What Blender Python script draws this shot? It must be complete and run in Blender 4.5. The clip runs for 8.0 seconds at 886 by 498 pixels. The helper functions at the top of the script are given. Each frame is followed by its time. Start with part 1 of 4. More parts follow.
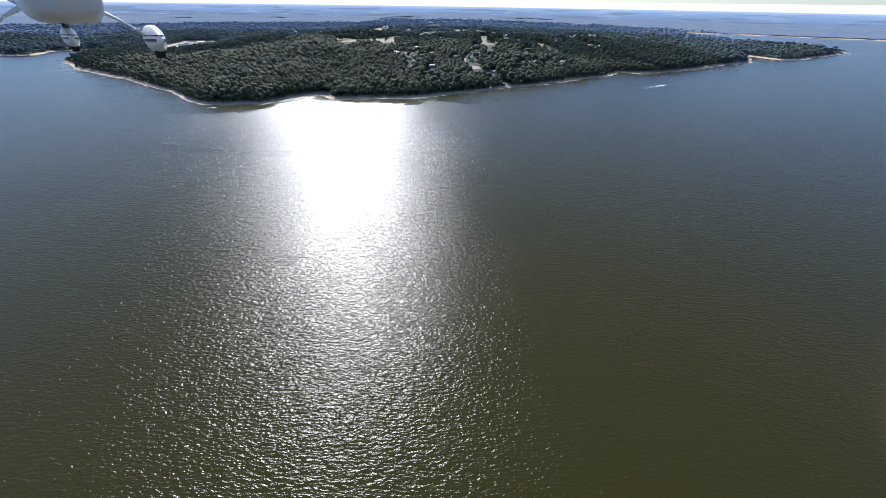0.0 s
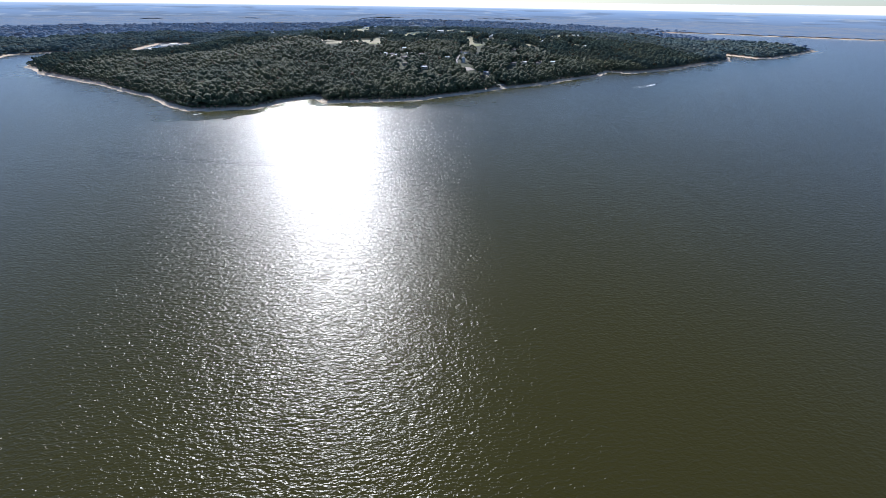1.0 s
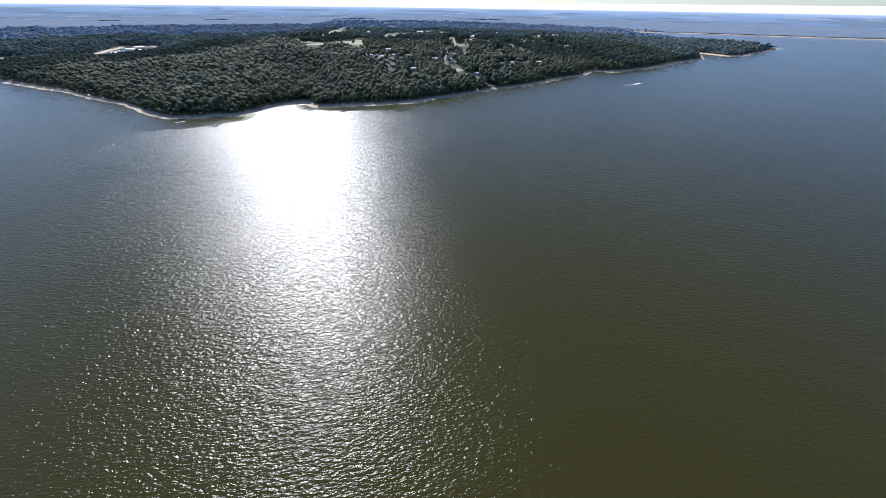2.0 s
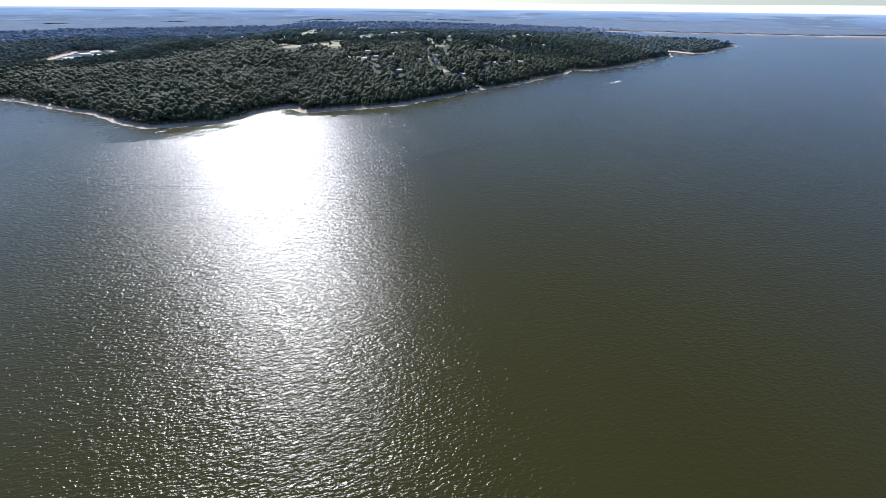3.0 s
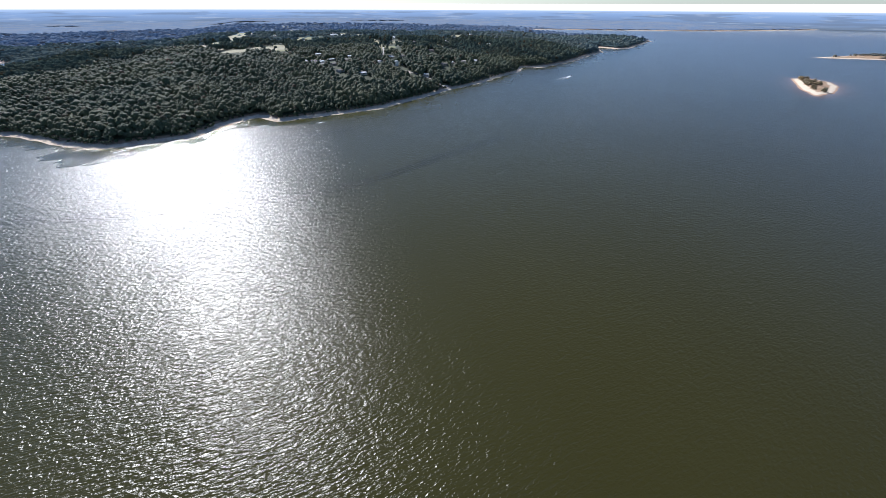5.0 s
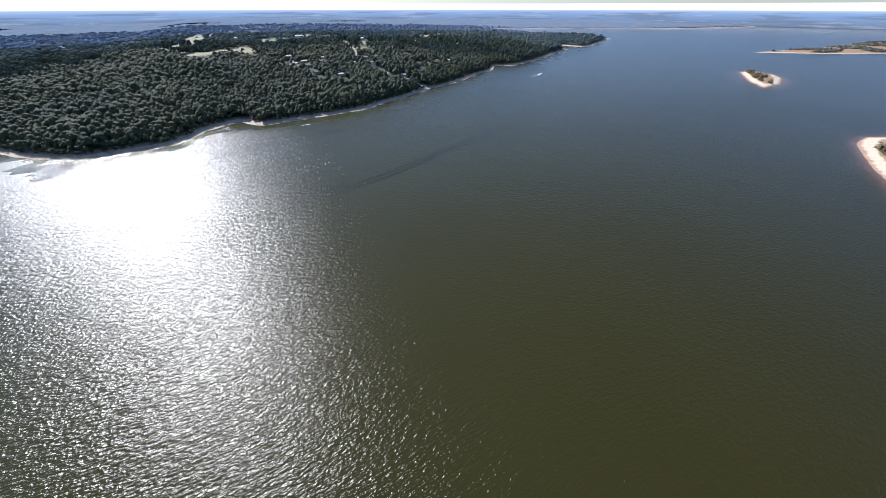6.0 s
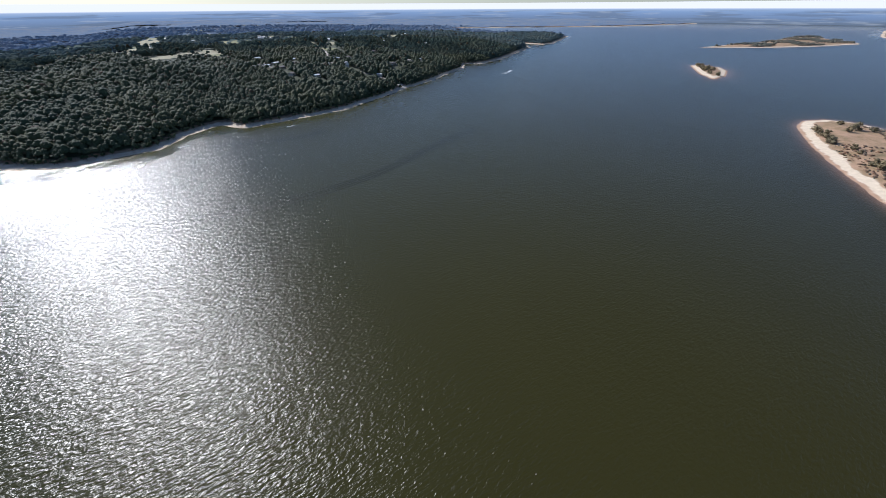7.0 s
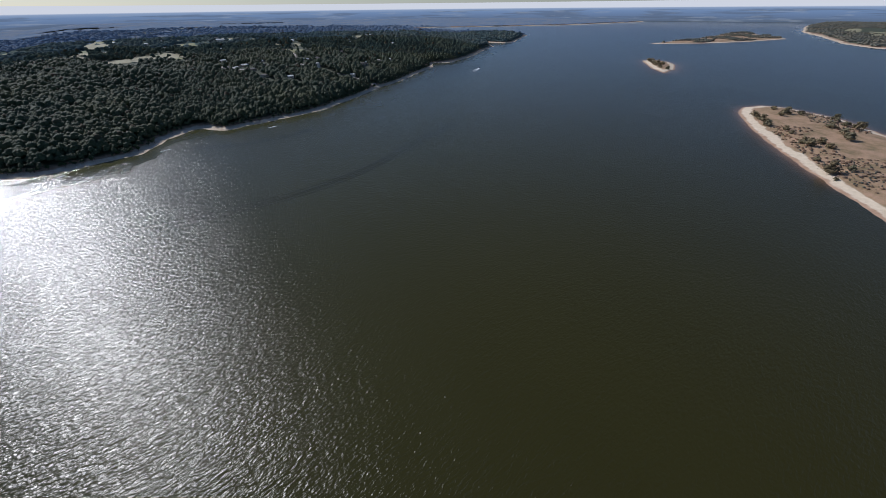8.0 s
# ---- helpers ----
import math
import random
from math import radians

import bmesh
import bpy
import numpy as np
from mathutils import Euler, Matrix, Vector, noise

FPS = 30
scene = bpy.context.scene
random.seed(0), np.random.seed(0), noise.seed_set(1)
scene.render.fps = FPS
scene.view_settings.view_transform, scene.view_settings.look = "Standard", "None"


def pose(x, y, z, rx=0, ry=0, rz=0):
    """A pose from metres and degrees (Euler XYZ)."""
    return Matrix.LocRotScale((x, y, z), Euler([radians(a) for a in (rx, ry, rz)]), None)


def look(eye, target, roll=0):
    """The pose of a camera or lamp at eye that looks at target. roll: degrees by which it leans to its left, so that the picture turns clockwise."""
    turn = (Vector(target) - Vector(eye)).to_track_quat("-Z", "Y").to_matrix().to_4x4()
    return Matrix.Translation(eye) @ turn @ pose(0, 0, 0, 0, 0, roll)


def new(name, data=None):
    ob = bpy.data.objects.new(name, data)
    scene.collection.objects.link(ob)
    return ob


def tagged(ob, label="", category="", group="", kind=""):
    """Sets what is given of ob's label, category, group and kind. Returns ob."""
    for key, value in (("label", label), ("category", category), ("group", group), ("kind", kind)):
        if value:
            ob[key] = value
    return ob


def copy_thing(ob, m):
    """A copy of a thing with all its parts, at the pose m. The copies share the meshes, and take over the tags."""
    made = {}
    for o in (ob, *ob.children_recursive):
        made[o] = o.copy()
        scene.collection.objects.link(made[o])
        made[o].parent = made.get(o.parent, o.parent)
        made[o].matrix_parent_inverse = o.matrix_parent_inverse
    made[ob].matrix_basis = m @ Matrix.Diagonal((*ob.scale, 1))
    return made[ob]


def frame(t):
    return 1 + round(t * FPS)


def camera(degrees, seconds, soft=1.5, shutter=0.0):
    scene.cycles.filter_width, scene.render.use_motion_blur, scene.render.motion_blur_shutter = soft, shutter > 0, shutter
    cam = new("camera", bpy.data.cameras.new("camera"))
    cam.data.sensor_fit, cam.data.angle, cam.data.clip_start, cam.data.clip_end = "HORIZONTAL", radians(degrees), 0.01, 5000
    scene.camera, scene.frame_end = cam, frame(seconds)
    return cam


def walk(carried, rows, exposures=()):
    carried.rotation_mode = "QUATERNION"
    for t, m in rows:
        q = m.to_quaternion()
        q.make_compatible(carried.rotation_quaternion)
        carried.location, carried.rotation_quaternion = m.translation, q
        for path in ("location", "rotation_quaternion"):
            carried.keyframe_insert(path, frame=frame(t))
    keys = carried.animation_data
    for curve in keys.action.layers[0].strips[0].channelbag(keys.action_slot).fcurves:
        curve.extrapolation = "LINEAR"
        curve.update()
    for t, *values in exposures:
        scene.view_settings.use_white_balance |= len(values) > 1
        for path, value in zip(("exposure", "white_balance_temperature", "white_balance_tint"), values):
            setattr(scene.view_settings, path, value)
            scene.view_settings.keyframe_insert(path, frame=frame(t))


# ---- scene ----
EXPOSURES = [(t, stops, 5880, 14) for t, stops in ((0.0, 0.42), (5.8, 0.42), (6.5, 0.27), (7.0, 0.05), (7.5, -0.23), (8.0, -0.5))]
cam = camera(103.25, 8.0, soft=0.8)
# seconds, place in metres, yaw, pitch and lean in degrees
ROWS = [
    (0.0, 1.74, -0.38, 123.29, 0.231, -35.037, -0.869),
    (0.5, -12.64, 8.07, 122.89, -1.398, -34.994, -0.877),
    (1.0, -27.08, 16.38, 122.50, -3.139, -34.940, -0.893),
    (1.5, -41.73, 24.40, 122.10, -5.015, -34.893, -0.858),
    (3.0, -88.88, 44.90, 121.18, -11.726, -34.711, -0.559),
    (3.5, -105.14, 50.14, 121.20, -14.213, -34.689, -0.476),
    (4.0, -121.39, 54.96, 121.30, -16.808, -34.661, -0.410),
    (4.5, -137.42, 59.30, 121.46, -19.457, -34.636, -0.326),
    (6.0, -181.29, 66.74, 122.48, -27.630, -34.647, -0.009),
    (6.5, -196.24, 65.80, 122.96, -30.361, -34.668, 0.161),
    (7.0, -211.33, 63.87, 123.47, -33.099, -34.704, 0.315),
    (7.5, -226.61, 60.97, 124.00, -35.900, -34.757, 0.453),
    (8.0, -241.99, 57.54, 124.58, -38.752, -34.750, 0.596),
]
walk(
    cam,
    [(t, pose(x, y, z, 0, 0, yaw) @ pose(0, 0, 0, 90 + pitch) @ pose(0, 0, 0, 0, 0, -lean)) for t, x, y, z, yaw, pitch, lean in ROWS],
    exposures=EXPOSURES,
)

# ---- world, sun, exposure ----
SUN_BEARING, SUN_ELEVATION = -17.5, 36.5
world = bpy.data.worlds.new("world")
scene.world = world
world.use_nodes = True
sky = world.node_tree.nodes.new("ShaderNodeTexSky")
sky.sky_type = "NISHITA"
sky.sun_disc = False
sky.sun_elevation, sky.sun_rotation = radians(SUN_ELEVATION), radians(SUN_BEARING)
sky.dust_density, sky.air_density, sky.ozone_density = 0.25, 0.9, 3.6
background = world.node_tree.nodes["Background"]
background.inputs["Strength"].default_value = 0.090
clear_blue = world.node_tree.nodes.new("ShaderNodeMix")
clear_blue.data_type, clear_blue.blend_type = "RGBA", "MULTIPLY"
clear_blue.inputs[0].default_value = 1.0
clear_blue.inputs[7].default_value = (0.96, 1.0, 1.06, 1)
world.node_tree.links.new(sky.outputs["Color"], clear_blue.inputs[6])
world.node_tree.links.new(clear_blue.outputs[2], background.inputs["Color"])

sun_data = bpy.data.lights.new("sun", "SUN")
sun_data.energy, sun_data.angle, sun_data.color = 5.0, radians(0.55), (1.0, 0.965, 0.91)
sun = new("sun", sun_data)
sun_way = Vector((math.sin(radians(SUN_BEARING)), math.cos(radians(SUN_BEARING)), math.tan(radians(SUN_ELEVATION))))
sun.matrix_world = look(sun_way * 1000, (0, 0, 0))


# ---- materials ----
class Shader:
    """A small helper to lay out node materials."""

    def __init__(self, name, roughness=0.8, metallic=0.0):
        self.material = bpy.data.materials.new(name)
        self.material.use_nodes = True
        self.tree = self.material.node_tree
        self.surface = self.tree.nodes["Principled BSDF"]
        self.surface.inputs["Roughness"].default_value = roughness
        self.surface.inputs["Metallic"].default_value = metallic

    def node(self, kind, **values):
        made = self.tree.nodes.new(kind)
        for key, value in values.items():
            made.inputs[key].default_value = value
        return made

    def link(self, source, target):
        self.tree.links.new(source, target)

    def place(self, scale=(1, 1, 1), turn=0.0):
        geometry = self.node("ShaderNodeNewGeometry")
        mapping = self.node("ShaderNodeMapping")
        mapping.inputs["Scale"].default_value = scale
        mapping.inputs["Rotation"].default_value = (0, 0, radians(turn))
        self.link(geometry.outputs["Position"], mapping.inputs["Vector"])
        return mapping.outputs["Vector"]

    def noise(self, scale, detail=4.0, rough=0.6, stretch=(1, 1, 1), turn=0.0, distortion=0.0):
        made = self.node("ShaderNodeTexNoise", Scale=scale, Detail=detail, Roughness=rough, Distortion=distortion)
        self.link(self.place(stretch, turn), made.inputs["Vector"])
        return made.outputs["Fac"]

    def ramp(self, source, *stops):
        made = self.node("ShaderNodeValToRGB")
        while len(made.color_ramp.elements) < len(stops):
            made.color_ramp.elements.new(0.5)
        for element, (place, colour) in zip(made.color_ramp.elements, stops):
            element.position, element.color = place, (*colour, 1)
        self.link(source, made.inputs["Fac"])
        return made.outputs["Color"]

    def mix(self, factor, one, two):
        made = self.tree.nodes.new("ShaderNodeMix")
        made.data_type = "RGBA"
        for socket, value in ((made.inputs[0], factor), (made.inputs[6], one), (made.inputs[7], two)):
            if hasattr(value, "links"):
                self.link(value, socket)
            else:
                socket.default_value = (*value, 1) if isinstance(value, tuple) else value
        return made.outputs[2]

    def maths(self, operation, one, two=0.0, three=0.0):
        made = self.tree.nodes.new("ShaderNodeMath")
        made.operation = operation
        for socket, value in zip(made.inputs, (one, two, three)):
            if hasattr(value, "links"):
                self.link(value, socket)
            else:
                socket.default_value = value
        return made.outputs[0]

    def smooth(self, source, low, high):
        made = self.tree.nodes.new("ShaderNodeMapRange")
        made.interpolation_type = "SMOOTHSTEP"
        made.inputs["From Min"].default_value, made.inputs["From Max"].default_value = low, high
        self.link(source, made.inputs["Value"])
        return made.outputs["Result"]

    def attribute(self, name):
        made = self.tree.nodes.new("ShaderNodeAttribute")
        made.attribute_name = name
        return made.outputs["Fac"]

    def height(self):
        made = self.node("ShaderNodeSeparateXYZ")
        self.link(self.node("ShaderNodeNewGeometry").outputs["Position"], made.inputs["Vector"])
        return made.outputs["Z"]

    def colour(self, source):
        self.link(source, self.surface.inputs["Base Color"])
        return self

    def bump(self, source, strength, distance):
        made = self.node("ShaderNodeBump", Strength=strength, Distance=distance)
        self.link(source, made.inputs["Height"])
        self.link(made.outputs["Normal"], self.surface.inputs["Normal"])
        return self


def water_material():
    """Silty lake water: a dull body colour under a wind-rippled mirror."""
    m = Shader("lake_water")
    silt = m.ramp(m.noise(0.004, 5, 0.6, (1, 0.5, 1), 25), (0.3, (0.0212, 0.0176, 0.0004)), (0.7, (0.0245, 0.0204, 0.0007)))
    shoal = m.ramp(m.noise(0.05, 3), (0.3, (0.25, 0.135, 0.075)), (0.7, (0.31, 0.18, 0.11)))
    # Lighter, greener body colour towards the shore.
    shore_colour = m.ramp(m.noise(0.008, 4, 0.6, (1, 0.6, 1), 40), (0.3, (0.058, 0.057, 0.021)), (0.7, (0.066, 0.065, 0.026)))
    lake_colour = m.mix(m.attribute("shore_tint"), silt, shore_colour)
    body = m.node("ShaderNodeBsdfDiffuse")
    m.link(m.mix(m.attribute("shallow"), lake_colour, shoal), body.inputs["Color"])
    streak = m.smooth(m.noise(0.012, 5, 0.65, (1, 0.35, 1), 62, 1.2), 0.30, 0.62)
    gust = m.smooth(m.noise(0.006, 3, 0.6, (1, 0.6, 1), 20, 0.8), 0.30, 0.65)
    open_water = m.maths("MULTIPLY_ADD", m.attribute("calm"), -0.7, 1.0)
    wind = m.maths("MULTIPLY", m.maths("MULTIPLY_ADD", streak, 0.22, m.maths("MULTIPLY_ADD", gust, 0.18, 0.68)), open_water)
    long_wave = m.noise(0.42, 1, 0.5, (0.45, 1.2, 1), 9, 0.5)
    short_wave = m.noise(0.95, 1, 0.5, (0.45, 1.15, 1), -6, 0.6)
    cross_wave = m.noise(0.9, 1, 0.5, (1.0, 0.62, 1), 35, 0.4)
    chop = m.noise(1.9, 2, 0.6, (0.8, 1.1, 1), 17, 0.3)
    crests = m.maths("MULTIPLY_ADD", cross_wave, 0.24, m.maths("MULTIPLY", chop, 0.12))
    waves = m.maths("MULTIPLY_ADD", long_wave, 0.55, m.maths("MULTIPLY_ADD", short_wave, 0.86, crests))
    relief = m.node("ShaderNodeBump", Strength=1.0, Distance=0.52)
    m.link(m.maths("MULTIPLY", waves, wind), relief.inputs["Height"])
    mirror = m.node("ShaderNodeBsdfAnisotropic")
    mirror.distribution = "BECKMANN"
    m.link(m.maths("MULTIPLY_ADD", open_water, 0.13, 0.18), mirror.inputs["Roughness"])
    m.link(relief.outputs["Normal"], mirror.inputs["Normal"])
    soft_relief = m.node("ShaderNodeBump", Strength=0.5, Distance=0.52)
    m.link(m.maths("MULTIPLY", waves, wind), soft_relief.inputs["Height"])
    gloss = m.node("ShaderNodeFresnel", IOR=1.40)
    m.link(soft_relief.outputs["Normal"], gloss.inputs["Normal"])
    both = m.node("ShaderNodeMixShader")
    m.link(gloss.outputs["Fac"], both.inputs["Fac"])
    m.link(body.outputs["BSDF"], both.inputs[1])
    m.link(mirror.outputs["BSDF"], both.inputs[2])
    m.link(both.outputs["Shader"], m.tree.nodes["Material Output"].inputs["Surface"])
    m.tree.nodes.remove(m.surface)
    return m.material


def ground_material():
    m = Shader("ground", 0.95)
    high = m.maths("MULTIPLY_ADD", m.noise(0.12, 4), 2.0, m.height())
    sand = m.ramp(m.noise(0.2, 5), (0.3, (0.48, 0.36, 0.24)), (0.7, (0.70, 0.57, 0.42)))
    clay = m.ramp(m.noise(0.3, 5), (0.35, (0.26, 0.15, 0.09)), (0.65, (0.40, 0.28, 0.18)))
    litter = m.ramp(m.noise(0.06, 6), (0.35, (0.030, 0.040, 0.018)), (0.65, (0.062, 0.072, 0.034)))
    low = m.mix(m.smooth(high, 2.5, 3.3), sand, clay)
    m.colour(m.mix(m.smooth(high, 4.0, 5.2), low, litter))
    m.bump(m.noise(0.4, 5), 0.6, 0.6)
    return m.material


def island_material():
    m = Shader("island_ground", 0.95)
    high = m.maths("MULTIPLY_ADD", m.noise(0.10, 4), 1.0, m.height())
    sand = m.ramp(m.noise(0.25, 5), (0.3, (0.64, 0.52, 0.36)), (0.7, (0.77, 0.64, 0.47)))
    wet = m.ramp(m.noise(0.1, 3), (0.3, (0.42, 0.26, 0.16)), (0.7, (0.52, 0.34, 0.22)))
    scrub = m.ramp(m.noise(0.05, 8, 0.75), (0.32, (0.17, 0.14, 0.065)), (0.44, (0.30, 0.20, 0.105)), (0.56, (0.42, 0.27, 0.16)), (0.70, (0.50, 0.31, 0.20)))
    low = m.mix(m.smooth(high, 0.75, 1.05), wet, sand)
    m.colour(m.mix(m.smooth(high, 2.0, 2.3), low, scrub))
    m.bump(m.noise(0.5, 6), 0.7, 0.5)
    return m.material


def leaf_material(name, dark, light, island=True, matt=False):
    m = Shader(name, 0.75)
    if island:
        pick = m.node("ShaderNodeNewGeometry").outputs["Random Per Island"]
    else:
        pick = m.node("ShaderNodeObjectInfo").outputs["Random"]
    tone = m.ramp(m.noise(1.5, 3), (0.36, dark), (0.66, light))
    stand = m.smooth(m.noise(0.011, 3), 0.38, 0.66)
    olive = m.mix(stand, tone, m.mix(0.5, tone, (light[0] * 1.5, light[1] * 1.1, light[2] * 0.8)))
    autumn = m.mix(m.smooth(pick, 0.93, 1.0), olive, (0.10, 0.06, 0.025))
    m.colour(m.mix(m.maths("MULTIPLY", pick, 0.75), autumn, m.mix(0.5, autumn, dark)))
    m.surface.inputs["Specular IOR Level"].default_value = 0.0 if matt else 0.25
    m.bump(m.noise(1.1, 3, 0.65), 1.0, 0.9)
    return m.material


def plain_material(name, one, two, scale=0.5, roughness=0.8, bump=0.2, metallic=0.0):
    m = Shader(name, roughness, metallic)
    m.colour(m.ramp(m.noise(scale, 5), (0.3, one), (0.7, two)))
    if bump:
        m.bump(m.noise(scale * 4, 4), bump, 0.05)
    return m.material


WATER, GROUND, ISLAND = water_material(), ground_material(), island_material()
LEAVES = leaf_material("oak_leaves", (0.023, 0.036, 0.015), (0.080, 0.104, 0.052))
# Woods farther off: distance haze painted into the leaf colours, bluer each step.
HILL_LEAVES = leaf_material("hazed_hill_leaves", (0.040, 0.058, 0.046), (0.086, 0.114, 0.090), matt=True)
MID_LEAVES = leaf_material("hazed_mid_leaves", (0.074, 0.106, 0.104), (0.122, 0.164, 0.158), matt=True)
FAR_LEAVES = leaf_material("hazed_far_leaves", (0.145, 0.200, 0.275), (0.195, 0.262, 0.350), matt=True)
TREE_LEAVES = leaf_material("tree_leaves", (0.016, 0.031, 0.009), (0.050, 0.080, 0.026), False)
SCRUB_LEAVES = leaf_material("scrub_leaves", (0.11, 0.10, 0.055), (0.23, 0.20, 0.125), False)
DRY_BRUSH = leaf_material("dry_brush", (0.15, 0.105, 0.07), (0.29, 0.20, 0.135))
GREY_SCRUB = leaf_material("grey_scrub", (0.070, 0.076, 0.060), (0.145, 0.145, 0.115))
BARK = plain_material("bark", (0.05, 0.04, 0.03), (0.12, 0.10, 0.08), 2.0, 0.9)
GRASS = plain_material("mown_grass", (0.11, 0.13, 0.045), (0.24, 0.22, 0.09), 0.03, 0.9)
DRY_GRASS = plain_material("dry_grass", (0.22, 0.205, 0.11), (0.33, 0.295, 0.17), 0.03, 0.9)
GRAVEL = plain_material("pale_gravel", (0.33, 0.29, 0.24), (0.48, 0.43, 0.36), 0.2, 0.9)
WHITE = plain_material("white_siding", (0.62, 0.57, 0.48), (0.74, 0.69, 0.60), 0.4, 0.7)
TAN = plain_material("tan_siding", (0.40, 0.33, 0.25), (0.50, 0.42, 0.32), 0.4, 0.7)
METAL_ROOF = plain_material("pale_metal_roof", (0.66, 0.66, 0.66), (0.78, 0.78, 0.77), 0.3, 0.8)
SHINGLE = plain_material("grey_shingle", (0.10, 0.09, 0.085), (0.20, 0.18, 0.17), 0.5, 0.85)
GLASS = plain_material("window_glass", (0.02, 0.025, 0.03), (0.04, 0.045, 0.05), 1.0, 0.1, 0)
STONE = plain_material("pale_stone", (0.42, 0.36, 0.29), (0.64, 0.58, 0.49), 0.8, 0.85)
FOAM = plain_material("foam", (0.72, 0.74, 0.75), (0.86, 0.87, 0.88), 0.6, 0.7)
# ---- terrain ----
MAINLAND = [
    (-5200, 700), (-1400, 950), (-1130, 1000), (-1056, 1009), (-1094, 1096), (-1035, 1138), (-945, 1125), (-898, 1149), (-870, 1245),
    (-915, 1430), (-845, 1440), (-785, 1370), (-705, 1140), (-735, 1080), (-810, 1085), (-875, 1040), (-920, 965), (-885, 900),
    (-764, 800), (-665, 742), (-595, 702), (-510, 648), (-464, 617), (-398, 560), (-354, 526), (-322, 521), (-297, 526), (-261, 530),
    (-235, 572), (-200, 600), (-175, 571), (-130, 574), (-70, 580), (-25, 594), (45, 640), (113, 684), (160, 702), (245, 760),
    (345, 822), (390, 878), (433, 861), (565, 918), (690, 1003), (833, 1093),
]
HEADLAND = [
    (890, 1170), (925, 1250), (962, 1150), (1030, 1165), (1140, 1235), (1390, 1390), (1330, 1480), (1230, 1650), (1230, 2100), (1320, 2380),
    (1530, 2330), (1917, 2090), (2350, 1860), (2750, 1770), (3250, 1700), (3050, 2150), (4500, 2150), (5200, 2400), (5200, 5200), (-5200, 5200),
]
EAST_SHORE = [(2463, 528), (2191, 417), (1808, 289), (1675, 215), (1626, 161), (1680, 50), (1900, -300), (5200, -700), (5200, 700), (3120, 640)]
NEAR_ISLAND = [
    (395, 195), (319, 160), (240, 112), (163, 57), (118, 24), (100, -30), (180, -60), (290, -40), (360, 20), (413, 66),
    (445, 92), (460, 120), (472, 160), (460, 186), (430, 198),
]
SMALL_ISLAND = [(830, 540), (720, 467), (662, 412), (725, 415), (805, 446), (852, 480), (868, 525)]
LONG_ISLAND = [(1311, 752), (1465, 622), (1655, 532), (1905, 467), (2015, 512), (2095, 612), (2265, 682), (2145, 747), (1795, 717), (1489, 740)]


def rough_noise(x, y):
    """A smooth uneven field between about -1 and 1."""
    return 0.5 * np.sin(x * 1.0 + 1.3 * np.sin(y * 0.7)) + 0.3 * np.sin(y * 1.9 + 0.8 * np.sin(x * 1.7)) + 0.2 * np.sin(2.9 * x + 2.3 * y)


def inland(outline, x, y):
    """Metres from the waterline of an outline: positive on land, negative on the lake."""
    x, y = np.asarray(x, float), np.asarray(y, float)
    near = np.full(x.shape, 1e18)
    inside = np.zeros(x.shape, bool)
    for (ax, ay), (bx, by) in zip(outline, outline[1:] + outline[:1]):
        dx, dy = bx - ax, by - ay
        s = np.clip(((x - ax) * dx + (y - ay) * dy) / (dx * dx + dy * dy), 0, 1)
        near = np.minimum(near, (x - ax - s * dx) ** 2 + (y - ay - s * dy) ** 2)
        if ay != by:
            inside ^= ((ay > y) != (by > y)) & (x < ax + (y - ay) / dy * dx)
    return np.where(inside, 1, -1) * np.sqrt(near)


def shore_distance(x, y):
    d = np.maximum(inland(MAINLAND + HEADLAND, x, y), inland(EAST_SHORE, x, y))
    return d + 2.6 * rough_noise(np.asarray(x) / 7, np.asarray(y) / 7) + 3 * rough_noise(np.asarray(x) / 31, np.asarray(y) / 27)


def ground_height(x, y, d=None):
    """The height of the mainland and of the lake's bed."""
    x, y = np.asarray(x, float), np.asarray(y, float)
    d = shore_distance(x, y) if d is None else d
    beach = np.clip(d, -40, 13) * 0.1
    bluff = 3.0 * np.clip((d - 10) / 6, 0, 1)
    tall = 31 - 21 * np.clip((-x - 400) / 200, 0, 1) - 13 * np.clip((x - 350) / 900, 0, 1) - 12 * np.clip((y - 1150) / 900, 0, 1)
    flat_land = np.clip((x - 1300) / 250, 0, 1) * np.clip((1000 - y) / 200, 0, 1)
    tall = tall * (1 - 0.8 * flat_land)
    hill = tall * (1 - np.exp(-np.maximum(d - 20, 0) / 150))
    hill = hill + 9 * np.exp(-(((x + 220) / 260) ** 2) - ((y - 960) / 220) ** 2) * np.clip(d / 120, 0, 1)
    roll = (6.0 * rough_noise(x / 60, y / 75) + 8 * rough_noise(x / 190, y / 170)) * np.clip((d - 15) / 120, 0, 1) * (1 - 0.8 * flat_land) * (1 - 0.92 * np.clip((y - 1500) / 400, 0, 1))
    return beach + bluff + hill + roll


def island_height(outline, x, y, top=2.2):
    d = inland(outline, x, y) + 1.5 * rough_noise(np.asarray(x) / 8, np.asarray(y) / 8)
    slope = np.clip(d, -30, 12) * 0.12
    return slope + (top - 1.2) * np.clip((d - 10) / 25, 0, 1) + 0.35 * rough_noise(np.asarray(x) / 13, np.asarray(y) / 11) * np.clip(d / 20, 0, 1)


# ---- end of terrain ----


# ---- builders ----
def part(name, bm, material, parent=None, label=""):
    """Links a bmesh as one mesh object under a thing or a part."""
    data = bpy.data.meshes.new(name)
    bm.to_mesh(data)
    bm.free()
    data.materials.append(material)
    ob = new(name, data)
    ob.parent = parent
    return tagged(ob, label)


